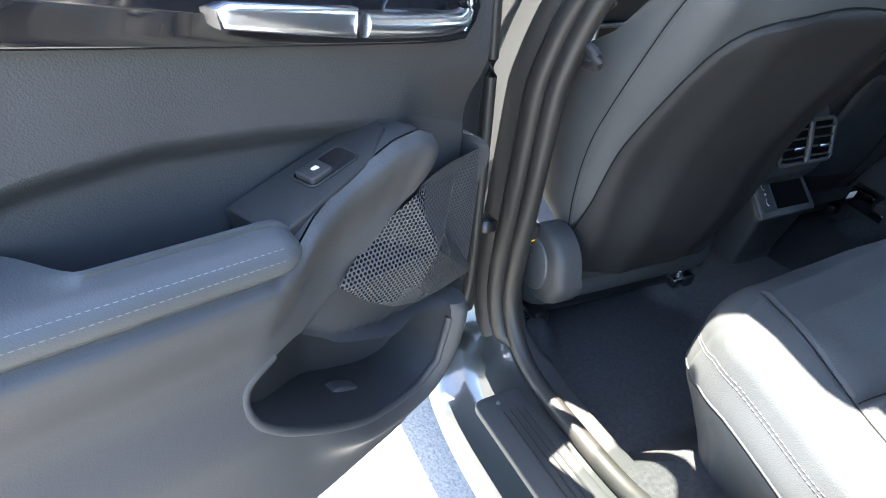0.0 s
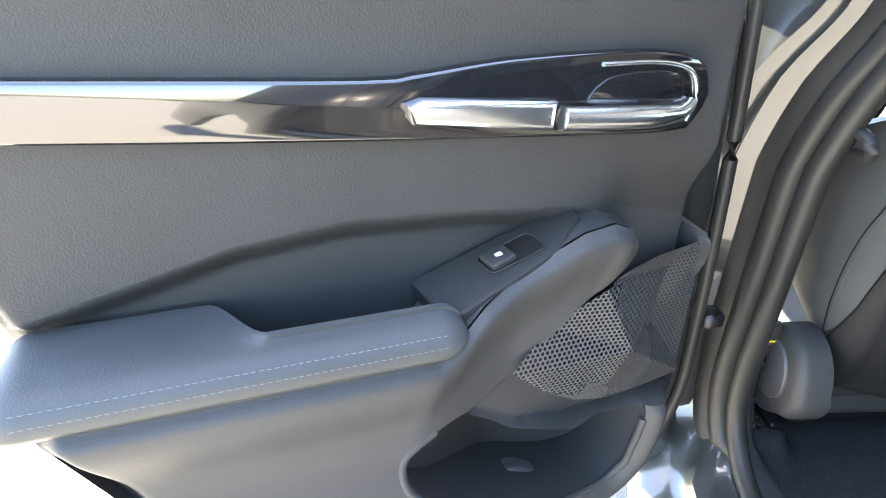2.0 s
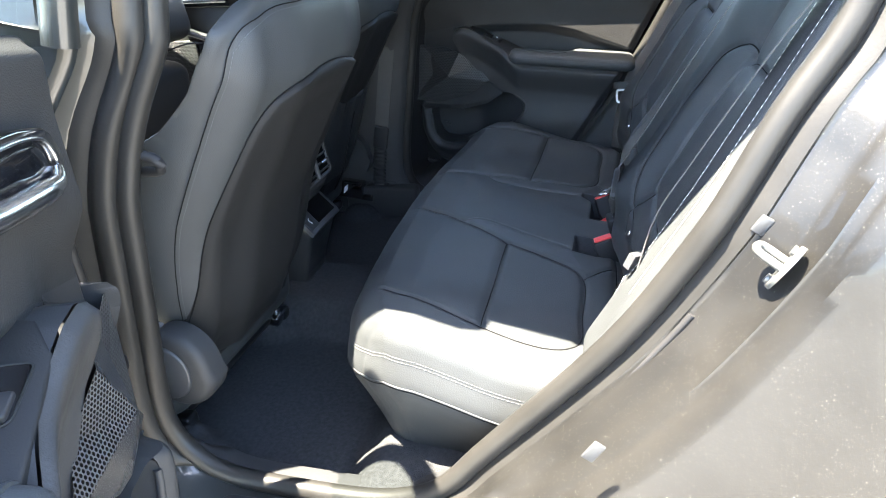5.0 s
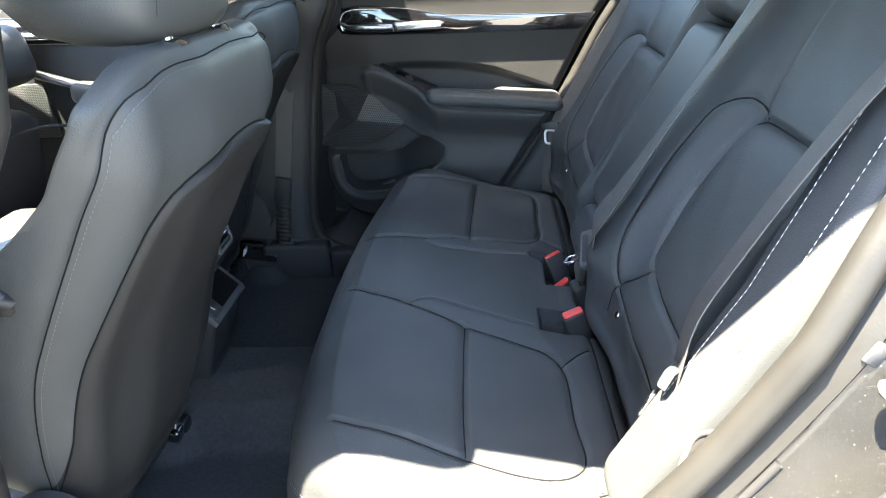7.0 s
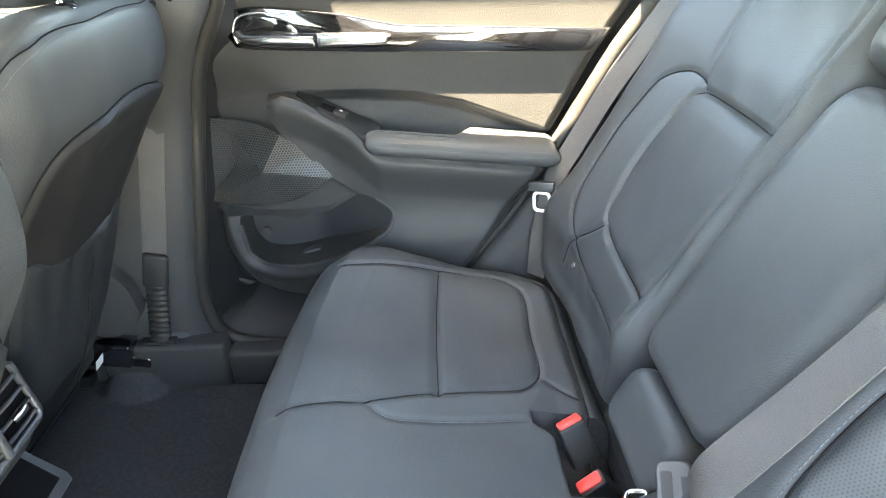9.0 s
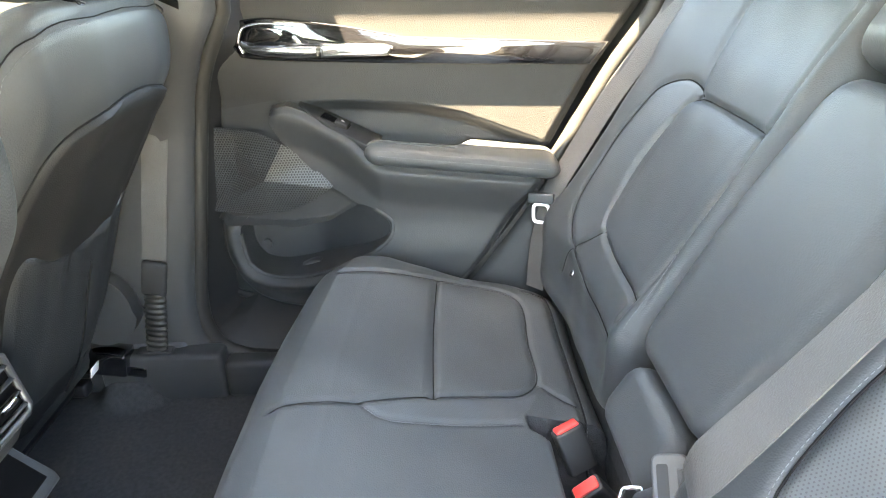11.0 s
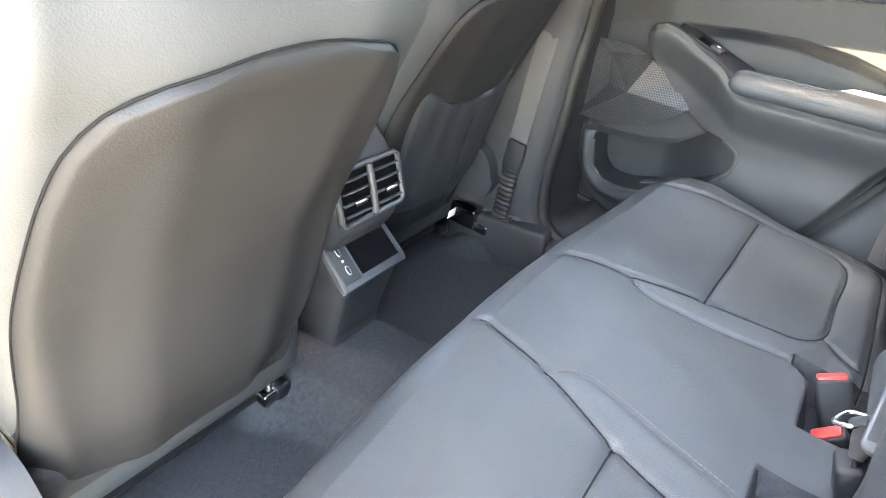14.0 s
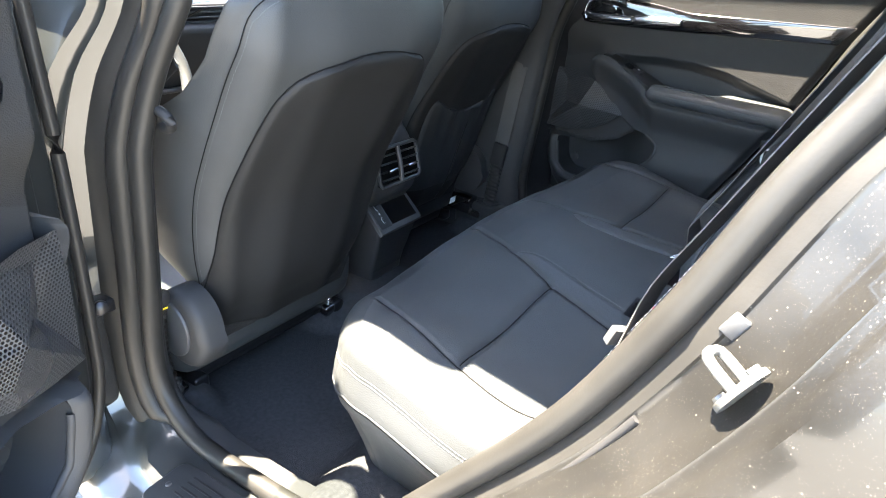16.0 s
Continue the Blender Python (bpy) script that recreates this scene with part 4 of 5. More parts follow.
def rear_door(to, label, grille_mat):
    door = thing("rear_door", label, "car door", "rear doors")
    edge = lambda u, z: poly_sd(u, z, DOOR_EDGE)
    zr = lambda u: np.interp(u, [a for a, _ in RIDGE], [b for _, b in RIDGE])
    za = lambda u: np.interp(u, [a for a, _ in ARC], [b for _, b in ARC])
    sp = lambda u, z: poly_sd(u, z, SPEAKER)
    pk = lambda u, z: poly_sd(u, z, POCKET)
    box = (-.813, .063, .5355, 1.273, .0037)
    part("upper_panel", patch(to, lambda u, z: np.minimum(edge(u, z), np.minimum(z - za(u), -sp(u, z))), upper_v, *box), FABRIC_PLASTIC, door)
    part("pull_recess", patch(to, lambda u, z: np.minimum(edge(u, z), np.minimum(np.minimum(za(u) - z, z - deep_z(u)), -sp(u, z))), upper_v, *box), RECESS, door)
    part("lower_panel", patch(to, lambda u, z: np.minimum(edge(u, z), np.minimum(np.minimum(zr(u) - z, -sp(u, z)), -pk(u, z))), lower_v, *box), PLASTIC, door)
    shelf_u = np.linspace(-.662, -.145, 130)
    a, b = upper_v(shelf_u, deep_z(shelf_u)), np.minimum(lower_v(shelf_u, ridge_z(shelf_u)), lower_v(shelf_u, deep_z(shelf_u)) - .003)
    rows = [[to(float(u), float(deep_z(u)), float(p + (q - p) * k / 4)) for k in range(5)] for u, p, q in zip(shelf_u, a, b)]
    part("armrest_shelf", raw([p for row in rows for p in row], [(5 * i + k, 5 * i + k + 1, 5 * i + k + 6, 5 * i + k + 5) for i in range(129) for k in range(4)]), PLASTIC, door)
    part("speaker_panel", patch(to, lambda u, z: sp(u, z), door_v, *box), PLASTIC, door)
    hollow = [(-.80, .84), (-.41, .87), (-.405, .79), (-.45, .71), (-.55, .63), (-.60, .61), (-.80, .61)]
    part("map_pocket", patch(to, lambda u, z: poly_sd(u, z, hollow), lambda u, z: -.098 + .115 * smooth01((u + .62) / .20), *box), PLASTIC, door)
    pv = [float(lower_v(np.array(u), np.array(z))) for u, z in POCKET]
    k = len(POCKET)
    well = [to(u, z, v - .001) for (u, z), v in zip(POCKET, pv)] + [to(u, z, -.112) for u, z in POCKET]
    part("pocket_wall", raw(well, [(a, (a + 1) % k, (a + 1) % k + k, a + k) for a in range(k)]), PLASTIC, door)
    first = next(a for a in range(k) if POCKET[a - 1][1] >= .835 and POCKET[a][1] < .835)
    lip = [(first + a) % k for a in range(k)]
    lip = [a for a in lip if POCKET[a][1] < .835 and not (POCKET[a][0] < -.52 and POCKET[a][1] > .786)]
    lip = curve_pts([POCKET[a] for a in lip[::3]], .005)
    part("pocket_lip", sweep([to(u, z, float(lower_v(np.array(u), np.array(z))) - .0035) for u, z in lip], .0055, n=10), PLASTIC, door)
    rim = [(float(u), float(z), float(door_v(np.array(u), np.array(z)))) for u, z in DOOR_EDGE]
    wall = [to(u, z, v) for u, z, v in rim] + [to(u * 1.004, z, -.108) for u, z, v in rim]
    part("edge_return", raw(wall, [(k, k + 1, k + 1 + len(rim), k + len(rim)) for k in range(len(rim) - 1)]), PLASTIC, door)
    part("speaker_grille", patch(to, lambda u, z: poly_sd(u, z, GRILLE), lambda u, z: .019 + .233 * (u + .55) + 2.9 * facet_v(u, z), -.83, -.54, .79, 1.0, .003), grille_mat, door, "faceted perforated speaker grille", smooth=False)
    # outer shell behind the trim, front edge drawn out to shade the sill
    wide = [(-.855, 1.27), (-.868, 1.18), (-.888, 1.03), (-.908, .80), (-.910, .70), (-.885, .62), (-.83, .57), (-.72, .552), (-.41, .552), (-.32, .59), (-.235, .69), (-.105, .895), (-.012, 1.09), (.06, 1.19), (.10, 1.27)]
    part("door_shell", slab(wide, .05, lambda p: to(p[0], p[1], -.165 + p[2]), .012, 3), PAINT, door, "dark grey painted steel shell")
    part("inner_frame", slab([(u, z) for u, z in rounded([(-.822, 1.27), (-.828, 1.18), (-.842, 1.03), (-.866, .80), (-.870, .70), (-.85, .60), (-.80, .562), (-.72, .545), (-.41, .545), (-.31, .58), (-.225, .685), (-.095, .89), (-.002, 1.09), (.07, 1.19), (.105, 1.27)], .02)][::-1], .012,
         lambda p: to(p[0], p[1], -.117 + p[2]), .004), PAINT, door)
    part("weather_strip", sweep([to(u, z, -.105) for u, z in curve_pts([(a * .985 - .012, b) for a, b in wide], .02)], .009, n=8), RUBBER, door)
    # window above the belt line; its unseen front is stretched to shade the sill
    fr = curve_pts([(-.905, 1.26), (-.885, 1.38), (-.83, 1.50), (-.66, 1.57), (-.35, 1.575), (-.10, 1.545), (.05, 1.46), (.10, 1.35), (.09, 1.26)], .03)
    part("window_frame", sweep([to(a, b, -.055 - .25 * max(0, b - 1.26) * -1) for a, b in fr], .022, n=8), PAINT, door)
    pane = slab([tuple(q) for q in fr], .005, lambda p: to(p[0], p[1], -.058 + .25 * max(0, p[1] - 1.26) + p[2]), 0)
    part("window_pane", pane, TINT, door, "lightly tinted glass")
    # decor strip
    top = curve_pts([(-.70, 1.188), (-.66, 1.192), (-.60, 1.188), (-.51, 1.178), (-.43, 1.163), (-.39, 1.158), (-.2, 1.152), (-.028, 1.147)], .02)
    bottom = curve_pts([(-.06, 1.106), (-.3, 1.108), (-.5, 1.112), (-.68, 1.118), (-.71, 1.128), (-.722, 1.155), (-.712, 1.180)], .02)
    outline = [tuple(p) for p in top] + [tuple(p) for p in bottom]
    part("decor_strip", slab(outline, .014, lambda p: to(p[0], p[1], -.004 + p[2]), .0035), PIANO, door, "gloss black decor strip")
    cup = curve_pts([(-.69, 1.15), (-.68, 1.172), (-.64, 1.174), (-.605, 1.165), (-.59, 1.145), (-.62, 1.142), (-.68, 1.14), (-.69, 1.15)], .008)[:-1]
    part("handle_cup", slab([tuple(p) for p in cup], .0015, lambda p: to(p[0], p[1], .0102 + p[2]), .0005), PIANO, door, "gloss black handle cup")
    part("handle_surround", sweep([to(a, b, .011) for a, b in curve_pts([(-.60, 1.178), (-.66, 1.182), (-.695, 1.175), (-.706, 1.15), (-.70, 1.13)], .006)], .0022, n=8), CHROME, door)
    lever = [to(u, z, v) for u, z, v in curve_pts([(-.700, 1.148, .012), (-.685, 1.139, .018), (-.64, 1.136, .023), (-.58, 1.134, .024), (-.56, 1.134, .024)], .008)]
    part("handle_lever", sweep(lever, [.006 + .005 * min(1, i / 6) for i in range(len(lever))], n=12, flat=1.0), CHROME, door, "satin chrome inside handle lever")
    bar = [(-.555, 1.148), (-.435, 1.146), (-.424, 1.141), (-.430, 1.126), (-.555, 1.122)]
    part("handle_bar", slab(bar, .017, lambda p: to(p[0], p[1], .008 + p[2]), .006, 3), CHROME, door, "satin chrome trim bar")
    # armrest
    verts, faces, n = [], [], 0
    us = np.concatenate([np.linspace(-.482, -.46, 7), np.linspace(-.45, -.14, 60), np.linspace(-.135, -.112, 6)])
    for u in us:
        end = math.sqrt(max(0, 1 - max(0, (-.455 - u) / .028) ** 2)) * math.sqrt(max(0, 1 - max(0, (u + .14) / .03) ** 2))
        back = -.018 + .060 * float(smooth01((-.268 - u) / .045))
        fall = .020 - .085 * (u + .46)
        mid_v, mid_z = .045, .930 + fall
        sec = [(back, .956), ((back + .05) / 2, .955), (.046, .951), (.064, .945), (.0750, .935), (.0760, .922), (.070, .914), (.05, .911), (back, .911)]
        sec = [(mid_v + (v - mid_v) * (.35 + .65 * end), mid_z + (z + fall - mid_z) * max(end, .1)) for v, z in sec]
        n = len(sec)
        verts += [to(float(u), z, v) for v, z in sec]
    m = len(us)
    faces = [(i * n + k, i * n + (k + 1) % n, (i + 1) * n + (k + 1) % n, (i + 1) * n + k) for i in range(m - 1) for k in range(n)]
    faces += [tuple(range(n)), tuple(range((m - 1) * n, m * n))]
    pad = raw(verts, faces)
    bmesh.ops.subdivide_edges(pad, edges=[e for e in pad.edges if e.calc_length() > .008], cuts=1, smooth=1.0, use_grid_fill=True)
    part("armrest", pad, LEATHER, door, "padded leather armrest with two rows of stitching")
    for zz, vv in ((.943, .0752), (.934, .0798)):
        tagged(part("stitching", stitches([to(u, zz + .020 - .085 * (u + .46), vv) for u in np.linspace(-.456, -.135, 60)], .004, .002, .0005), THREAD, door), kind="stuff")
    # window switch on its ramp
    o3 = np.array((-.450, .966, -.020))
    ex = np.array((-.155, .076, .0))
    ln = np.linalg.norm(ex)
    ex = ex / ln
    ey = np.array((-.016, -.006, .066))
    ey = ey / np.linalg.norm(ey)
    ez = np.cross(ey, ex)
    ez = ez if ez[1] > 0 else -ez

    def ramp(p):
        q = o3 + ex * p[0] + ey * p[1] + ez * p[2]
        return to(float(q[0]), float(q[1]), float(q[2]))
    part("switch_plate", slab([(0, 0), (.165, .0), (.172, .010), (.166, .030), (.125, .056), (.03, .068), (0, .070)], .030, lambda p: ramp((p[0], p[1], p[2] - .030)), .003), SHELL, door, "darker satin switch plate")
    part("switch_well", slab(rounded([(.062, .017), (.118, .017), (.118, .045), (.062, .045)], .006), .0012, lambda p: ramp((p[0], p[1], p[2] + .0002)), 0), PIANO, door)
    part("switch_bezel", sweep([ramp((a, b, .0012)) for a, b in rounded([(.061, .016), (.119, .016), (.119, .046), (.061, .046)], .008)], .0012, True, 6), SHELL, door)
    part("window_switch", slab(rounded([(.064, .019), (.090, .020), (.090, .042), (.064, .043)], .004), .007, lambda p: ramp((p[0], p[1], p[2] * (1 - 6 * (p[0] - .064)) + .0006)), .002), BLACK, door)
    part("switch_mark", slab([(.075, .029), (.081, .029), (.081, .034), (.075, .033)], .0004, lambda p: ramp((p[0], p[1], p[2] + .0072)), 0), WHITE, door)
    # paler grey plate low in the pocket, and a bolt
    low_plate = [tuple(q) for q in curve_pts([(-.735, .600), (-.725, .638), (-.67, .656), (-.62, .680), (-.60, .676), (-.590, .655), (-.590, .600)], .006)]
    part("pocket_plate", slab(low_plate, .02, lambda p: to(p[0], p[1], -.060 + p[2]), .004), GREY_PLASTIC, door)
    part("pocket_bolt", cyl(to(-.732, .697, -.099), to(-.732, .697, -.090), .012, 16), PLASTIC, door)
    return door


open_door = rear_door(door_left, "open rear door with dark trim, gloss black strip and chrome lever", GRILLE_MAT_SIDE)
closed_door = rear_door(door_right, "closed rear door with dark trim, gloss black strip and chrome lever", GRILLE_MAT)


# ---- console end between the front seats ----
YK = 0.068

# near-black colour put in for the shade inside the vents and tray
DEPTH_SHADE = material("depth_shade_black", (0.0025, 0.0025, 0.0028), 0.95, 0.0, vary=0.2, scale=30, bump=0.05, grain=200, coat=0.0)
DEPTH_SHADE.node_tree.nodes["Principled BSDF"].inputs["Specular IOR Level"].default_value = 0.06
console = thing("rear_console", "dark plastic console end with twin air vents and tray", "centre console")


def quad_loft(sections, mat_name, mat, parent, label=""):
    """A body through four-cornered sections, each a list of four points."""
    verts = [p for sec in sections for p in sec]
    faces = []
    for i in range(len(sections) - 1):
        for k in range(4):
            a, b = 4 * i + k, 4 * i + (k + 1) % 4
            faces.append((a, b, b + 4, a + 4))
    faces += [(0, 1, 2, 3), tuple(4 * (len(sections) - 1) + k for k in range(4))]
    bm = raw(verts, faces)
    bmesh.ops.recalc_face_normals(bm, faces=bm.faces)
    bmesh.ops.bevel(bm, geom=bm.edges, offset=.012, segments=3, affect="EDGES", profile=.5, clamp_overlap=True)
    return part(mat_name, bm, mat, parent, label)


CREASED = material("creased_skin", (0.021, 0.022, 0.0238), 0.40, vary=0.08, scale=9, bump=0.5, grain=16)


def tier(x0, x1, z, half):
    return [(x0, YK - .8 * half, z), (x1, YK - .8 * half, z), (x1, YK + .8 * half, z), (x0, YK + .8 * half, z)]


quad_loft([tier(-1.1, -.935, .47, .075), tier(-1.1, -.925, .53, .080), tier(-1.1, -.900, .60, .088), tier(-1.1, -.885, .645, .098), tier(-1.1, -.935, .715, .100)], "lower_body", CREASED, console)
quad_loft([tier(-1.1, -.925, .700, .088), tier(-1.1, -.895, .735, .100), tier(-1.1, -.890, .78, .104), tier(-1.1, -.905, .86, .098), tier(-1.1, -.93, .91, .08), tier(-1.1, -.99, .945, .06)], "upper_body", PLASTIC, console)
# vents
vent_face = frame_map((-.893, YK, .797), (0, 1, 0), (-.17, 0, .985), (.985, 0, .17))


def vent(p):
    return vent_face((.84 * p[0] + .002, .80 * p[1] + .011, p[2]))


vb = part("air_vent", slab([(-.092, -.052), (.092, -.052), (.088, .055), (-.088, .055)], .006, lambda p: vent((p[0], p[1], p[2] - .002)), .002), DEPTH_SHADE, console)
frame_line = [(-.092, -.045), (-.085, -.055), (.085, -.055), (.094, -.045), (.092, .05), (.082, .057), (-.082, .057), (-.092, .05)]
part("vent_frame", sweep([vent((a, b, .006)) for a, b in frame_line], .0048, True, 8, up=(.985, 0, .17)), GREY_PLASTIC, vb, "grey frame")
part("vent_divider", sweep([vent((0, -.052, .010)), vent((0, 0, .012)), vent((0, .054, .010))], .006, n=8), GREY_PLASTIC, vb)
for side in (-1, 1):
    for k in range(4):
        zz = -.036 + .024 * k
        part("vent_slat", sweep([vent((side * .010, zz, .010)), vent((side * .046, zz, .011)), vent((side * .084, zz, .010))], .0036, n=8, flat=.4, up=(.2, 0, 1)), PLASTIC, vb)
    part("vent_tab", sweep([vent((side * .030, -.012, .016)), vent((side * .046, -.011, .019)), vent((side * .062, -.012, .016))], .0045, n=8), CHROME, vb, "chrome tab")
    for k in range(3):
        part("vent_vane", sweep([vent((side * (.022 + .024 * k), -.047, .001)), vent((side * (.022 + .024 * k), .05, .001))], .0016, n=6), PLASTIC, vb)
# tray with two charging sockets
tray_face = frame_map((-.912, YK, .683), (0, 1, 0), (-.66, 0, .75), (.75, 0, .66))


def tray(p):
    return tray_face((.8 * p[0], p[1], p[2]))


tb = part("tray", slab([(-.102, -.052), (.100, -.052), (.106, -.04), (.098, .048), (-.098, .048)], .012, lambda p: tray((p[0], p[1], p[2] - .006)), .004), GREY_PLASTIC, console, "grey tray frame")
# flat sheet whose blackness stands in for the well's shaded depth
part("tray_well", slab([(-.038, -.036), (.086, -.036), (.082, .036), (-.038, .036)], .001, lambda p: tray((p[0], p[1], p[2] + .0062)), 0), DEPTH_SHADE, tb)
part("well_wall", slab([(-.036, .024), (.080, .024), (.080, .035), (-.036, .035)], .002, lambda p: tray((p[0], p[1] - .002, p[2] + .0066)), .0005), PLASTIC, tb)
part("socket_plate", slab([(-.094, -.040), (-.046, -.040), (-.046, .038), (-.092, .038)], .003, lambda p: tray((p[0], p[1], p[2] + .006)), .001), PLASTIC, tb)
for k in (-.018, .018):
    oval = [(-.070 + .005 * math.cos(a), k + .0085 * math.sin(a)) for a in np.linspace(0, 2 * math.pi, 20, endpoint=False)]
    sock = part("charging_socket", slab(oval, .0008, lambda p: tray((p[0], p[1], p[2] + .0092)), 0), WHITE, tb, "white-ringed charging socket")
    inner = [(-.070 + .0042 * math.cos(a), k + .0076 * math.sin(a)) for a in np.linspace(0, 2 * math.pi, 20, endpoint=False)]
    part("socket_hole", slab(inner, .0004, lambda p: tray((p[0], p[1], p[2] + .0101)), 0), BLACK, tb)
part("socket_mark", slab([(-.073, -.002), (-.067, -.002), (-.067, .002), (-.073, .002)], .0004, lambda p: tray((p[0], p[1], p[2] + .0092)), 0), WHITE, tb)
# crinkled clear film still on the console foot
FILM = glass("clear_film", (.8, .82, .84), .08)
film = raw(*(lambda n, m: ([(-.884 - .036 * (j / m) ** .8 + .0025 + .0009 * math.sin(9 * i / n + 7 * j / m) * math.sin(17 * j / m + 3 * i / n) + .0008 * math.sin(31 * i / n - 11 * j / m) + .0006 * math.sin(23 * j / m + 19 * i / n + 1.3), YK - .071 + .142 * i / n, .638 - .11 * j / m) for i in range(n + 1) for j in range(m + 1)],
           [(i * (m + 1) + j, (i + 1) * (m + 1) + j, (i + 1) * (m + 1) + j + 1, i * (m + 1) + j + 1) for i in range(n) for j in range(m)]))(30, 24))
fo = part("protective_film", film, FILM, console, "crinkled clear protective film")
fo.visible_shadow = False

# ---- belts ----


def oriented(o, x, z):
    """A local frame from an origin, an x direction and roughly a z direction."""
    x = np.array(x, float)
    x /= np.linalg.norm(x)
    z = np.array(z, float)
    z = z - x * (x @ z)
    z /= np.linalg.norm(z)
    return frame_map(o, x, np.cross(z, x), z)


def ring_plate(m, w, h, bar, depth, name, mat, parent, label=""):
    """A rounded frame with a slot."""
    line = [(w / 2 * math.copysign(abs(math.cos(a)) ** .5, math.cos(a)), h / 2 * math.copysign(abs(math.sin(a)) ** .5, math.sin(a))) for a in np.linspace(0, 2 * math.pi, 24, endpoint=False)]
    return part(name, sweep([m((a, b, 0)) for a, b in line], bar, True, 8), mat, parent, label)


mid = thing("seat_belt", "grey centre seat belt crossing the backrest to its anchor", "seat belt")
mid_path = curve_pts([back_map((-.26, .62, .06)), back_map((-.205, .44, .056)), back_map((-.176, .35, .054)), back_map((-.150, .24, .054)), back_map((-.138, .12, .056)), back_map((-.130, .02, .060)), (-.136, -.108, .850), (-.142, -.092, .836)], .02)
turn = smooth01((np.linspace(0, 1, len(mid_path)) - .55) / .45)[:, None]
part("webbing", ribbon(mid_path, np.array((.10, .985, -.12)) * (1 - turn) + np.array((.10, .75, .62)) * turn, .047), WEBBING, mid)
sm = oriented((-.142, -.090, .834), (.10, .75, .62), (-.55, -.55, .60))
slider = rounded([(-.036, -.020), (.036, -.020), (.036, .016), (-.036, .016)], .010)
part("slider", slab(slider, .012, lambda p: sm((p[0], p[1], p[2] - .004)), .004, 3), GREY_PLASTIC, mid, "grey plastic belt tongue cover")
part("slider_slot", slab(rounded([(-.026, -.001), (.026, -.001), (.026, .010), (-.026, .010)], .003), .0006, lambda p: sm((p[0], p[1], p[2] + .0079)), 0), BLACK, mid)
tm = oriented((-.169, -.064, .803), (.4, .85, 0), (-.3, .2, .9))
ring_plate(tm, .030, .022, .0024, 0, "tongue", BRIGHT, mid, "bright metal tongue")
part("tongue_neck", sweep([(-.166, -.068, .806), (-.150, -.080, .822)], [.009, .016], n=10, flat=.4), GREY_PLASTIC, mid)
part("anchor_loop", sweep([(-.144, -.078, .820), (-.152, -.058, .785), (-.150, -.046, .752)], [.010, .012, .008], n=10), WEBBING, mid)
part("anchor_block", rbox((.026, .034, .055), (-.149, -.042, .718), .006, (8, -14, 10)), BLACK, mid, "black anchor block")
part("anchor_latch", sweep([(-.149, -.054, .742), (-.152, -.050, .760), (-.152, -.038, .760), (-.149, -.034, .742)], .004, n=8), STEEL, mid)


def buckle(at, normal, across, name_label):
    """A buckle whose button end faces along the normal; its body runs back into the seat."""
    b = thing("belt_buckle", name_label, "belt buckle", "rear belt buckles")
    m = oriented(at, across, normal)
    body = rounded([(-.021, -.012), (.021, -.012), (.021, .012), (-.021, .012)], .006)
    part("housing", slab(body, .066, lambda p: m((p[0], p[1], p[2] - .066)), .004, 3), BLACK, b)
    button = rounded([(-.0175, -.0085), (.0175, -.0085), (.0175, .0085), (-.0175, .0085)], .004)
    part("release_button", slab(button, .005, lambda p: m((p[0], p[1], p[2] - .0015)), .0015), RED, b, "red release button")
    return b


buckle((-.171, -.116, .722), (-.35, -.12, .93), (.93, .2, .3), "black seat belt buckle with a red release button")
buckle((-.181, .158, .703), (-.45, .15, .87), (.9, .3, .3), "black seat belt buckle with a red release button")
buckle((-.170, .075, .676), (-.6, -.2, .77), (.8, .1, .6), "black buckle sunk low in the seat, red release button")

outer = thing("seat_belt", "grey outboard seat belt hanging beside the closed door", "seat belt")
part("webbing", ribbon(curve_pts([back_map((.545, .60, .03)), back_map((.590, .44, .03)), back_map((.615, .318, .032)), back_map((.632, .21, .034)), back_map((.624, .075, .036)), back_map((.612, .02, .038)), (-.148, .600, .78), (-.155, .585, .69)], .02), (.55, -.80, -.1), .046), WEBBING, outer)
cm = oriented((-.146, .612, .838), (.8, -.5, .1), (-.6, -.75, .1))
ring_plate(cm, .032, .036, .0035, 0, "tongue", WHITE, outer, "bright tongue on the webbing")
part("tongue_cover", slab([(-.026, -.006), (.026, -.006), (.026, .014), (-.026, .014)], .012, lambda p: cm((p[0], p[1] + .026, p[2] - .006)), .004, 3), GREY_PLASTIC, outer)

near = thing("seat_belt", "grey outboard seat belt beside the lit seat edge", "seat belt")
part("webbing", ribbon(curve_pts([(.135, -.49, 1.40), back_map((-.508, .44, .042)), back_map((-.496, .336, .042)), back_map((-.490, .26, .042)), back_map((-.490, .17, .042)), back_map((-.496, .09, .042)), (-.112, -.512, .885), (-.132, -.530, .80), (-.142, -.560, .70)], .02), (.15, .97, -.2), .046), WEBBING, near)
lm = oriented((-.112, -.514, .885), (.5, .7, -.2), (-.85, .3, .35))
part("tongue_cover", slab([(-.026, -.010), (.026, -.010), (.026, .012), (-.026, .012)], .012, lambda p: lm((p[0], p[1], p[2] - .003)), .004, 3), GREY_PLASTIC, near)
lm2 = oriented((-.131, -.494, .832), (.5, .7, -.2), (-.85, .3, .35))
ring_plate(lm2, .030, .034, .003, 0, "tongue", BRIGHT, near)

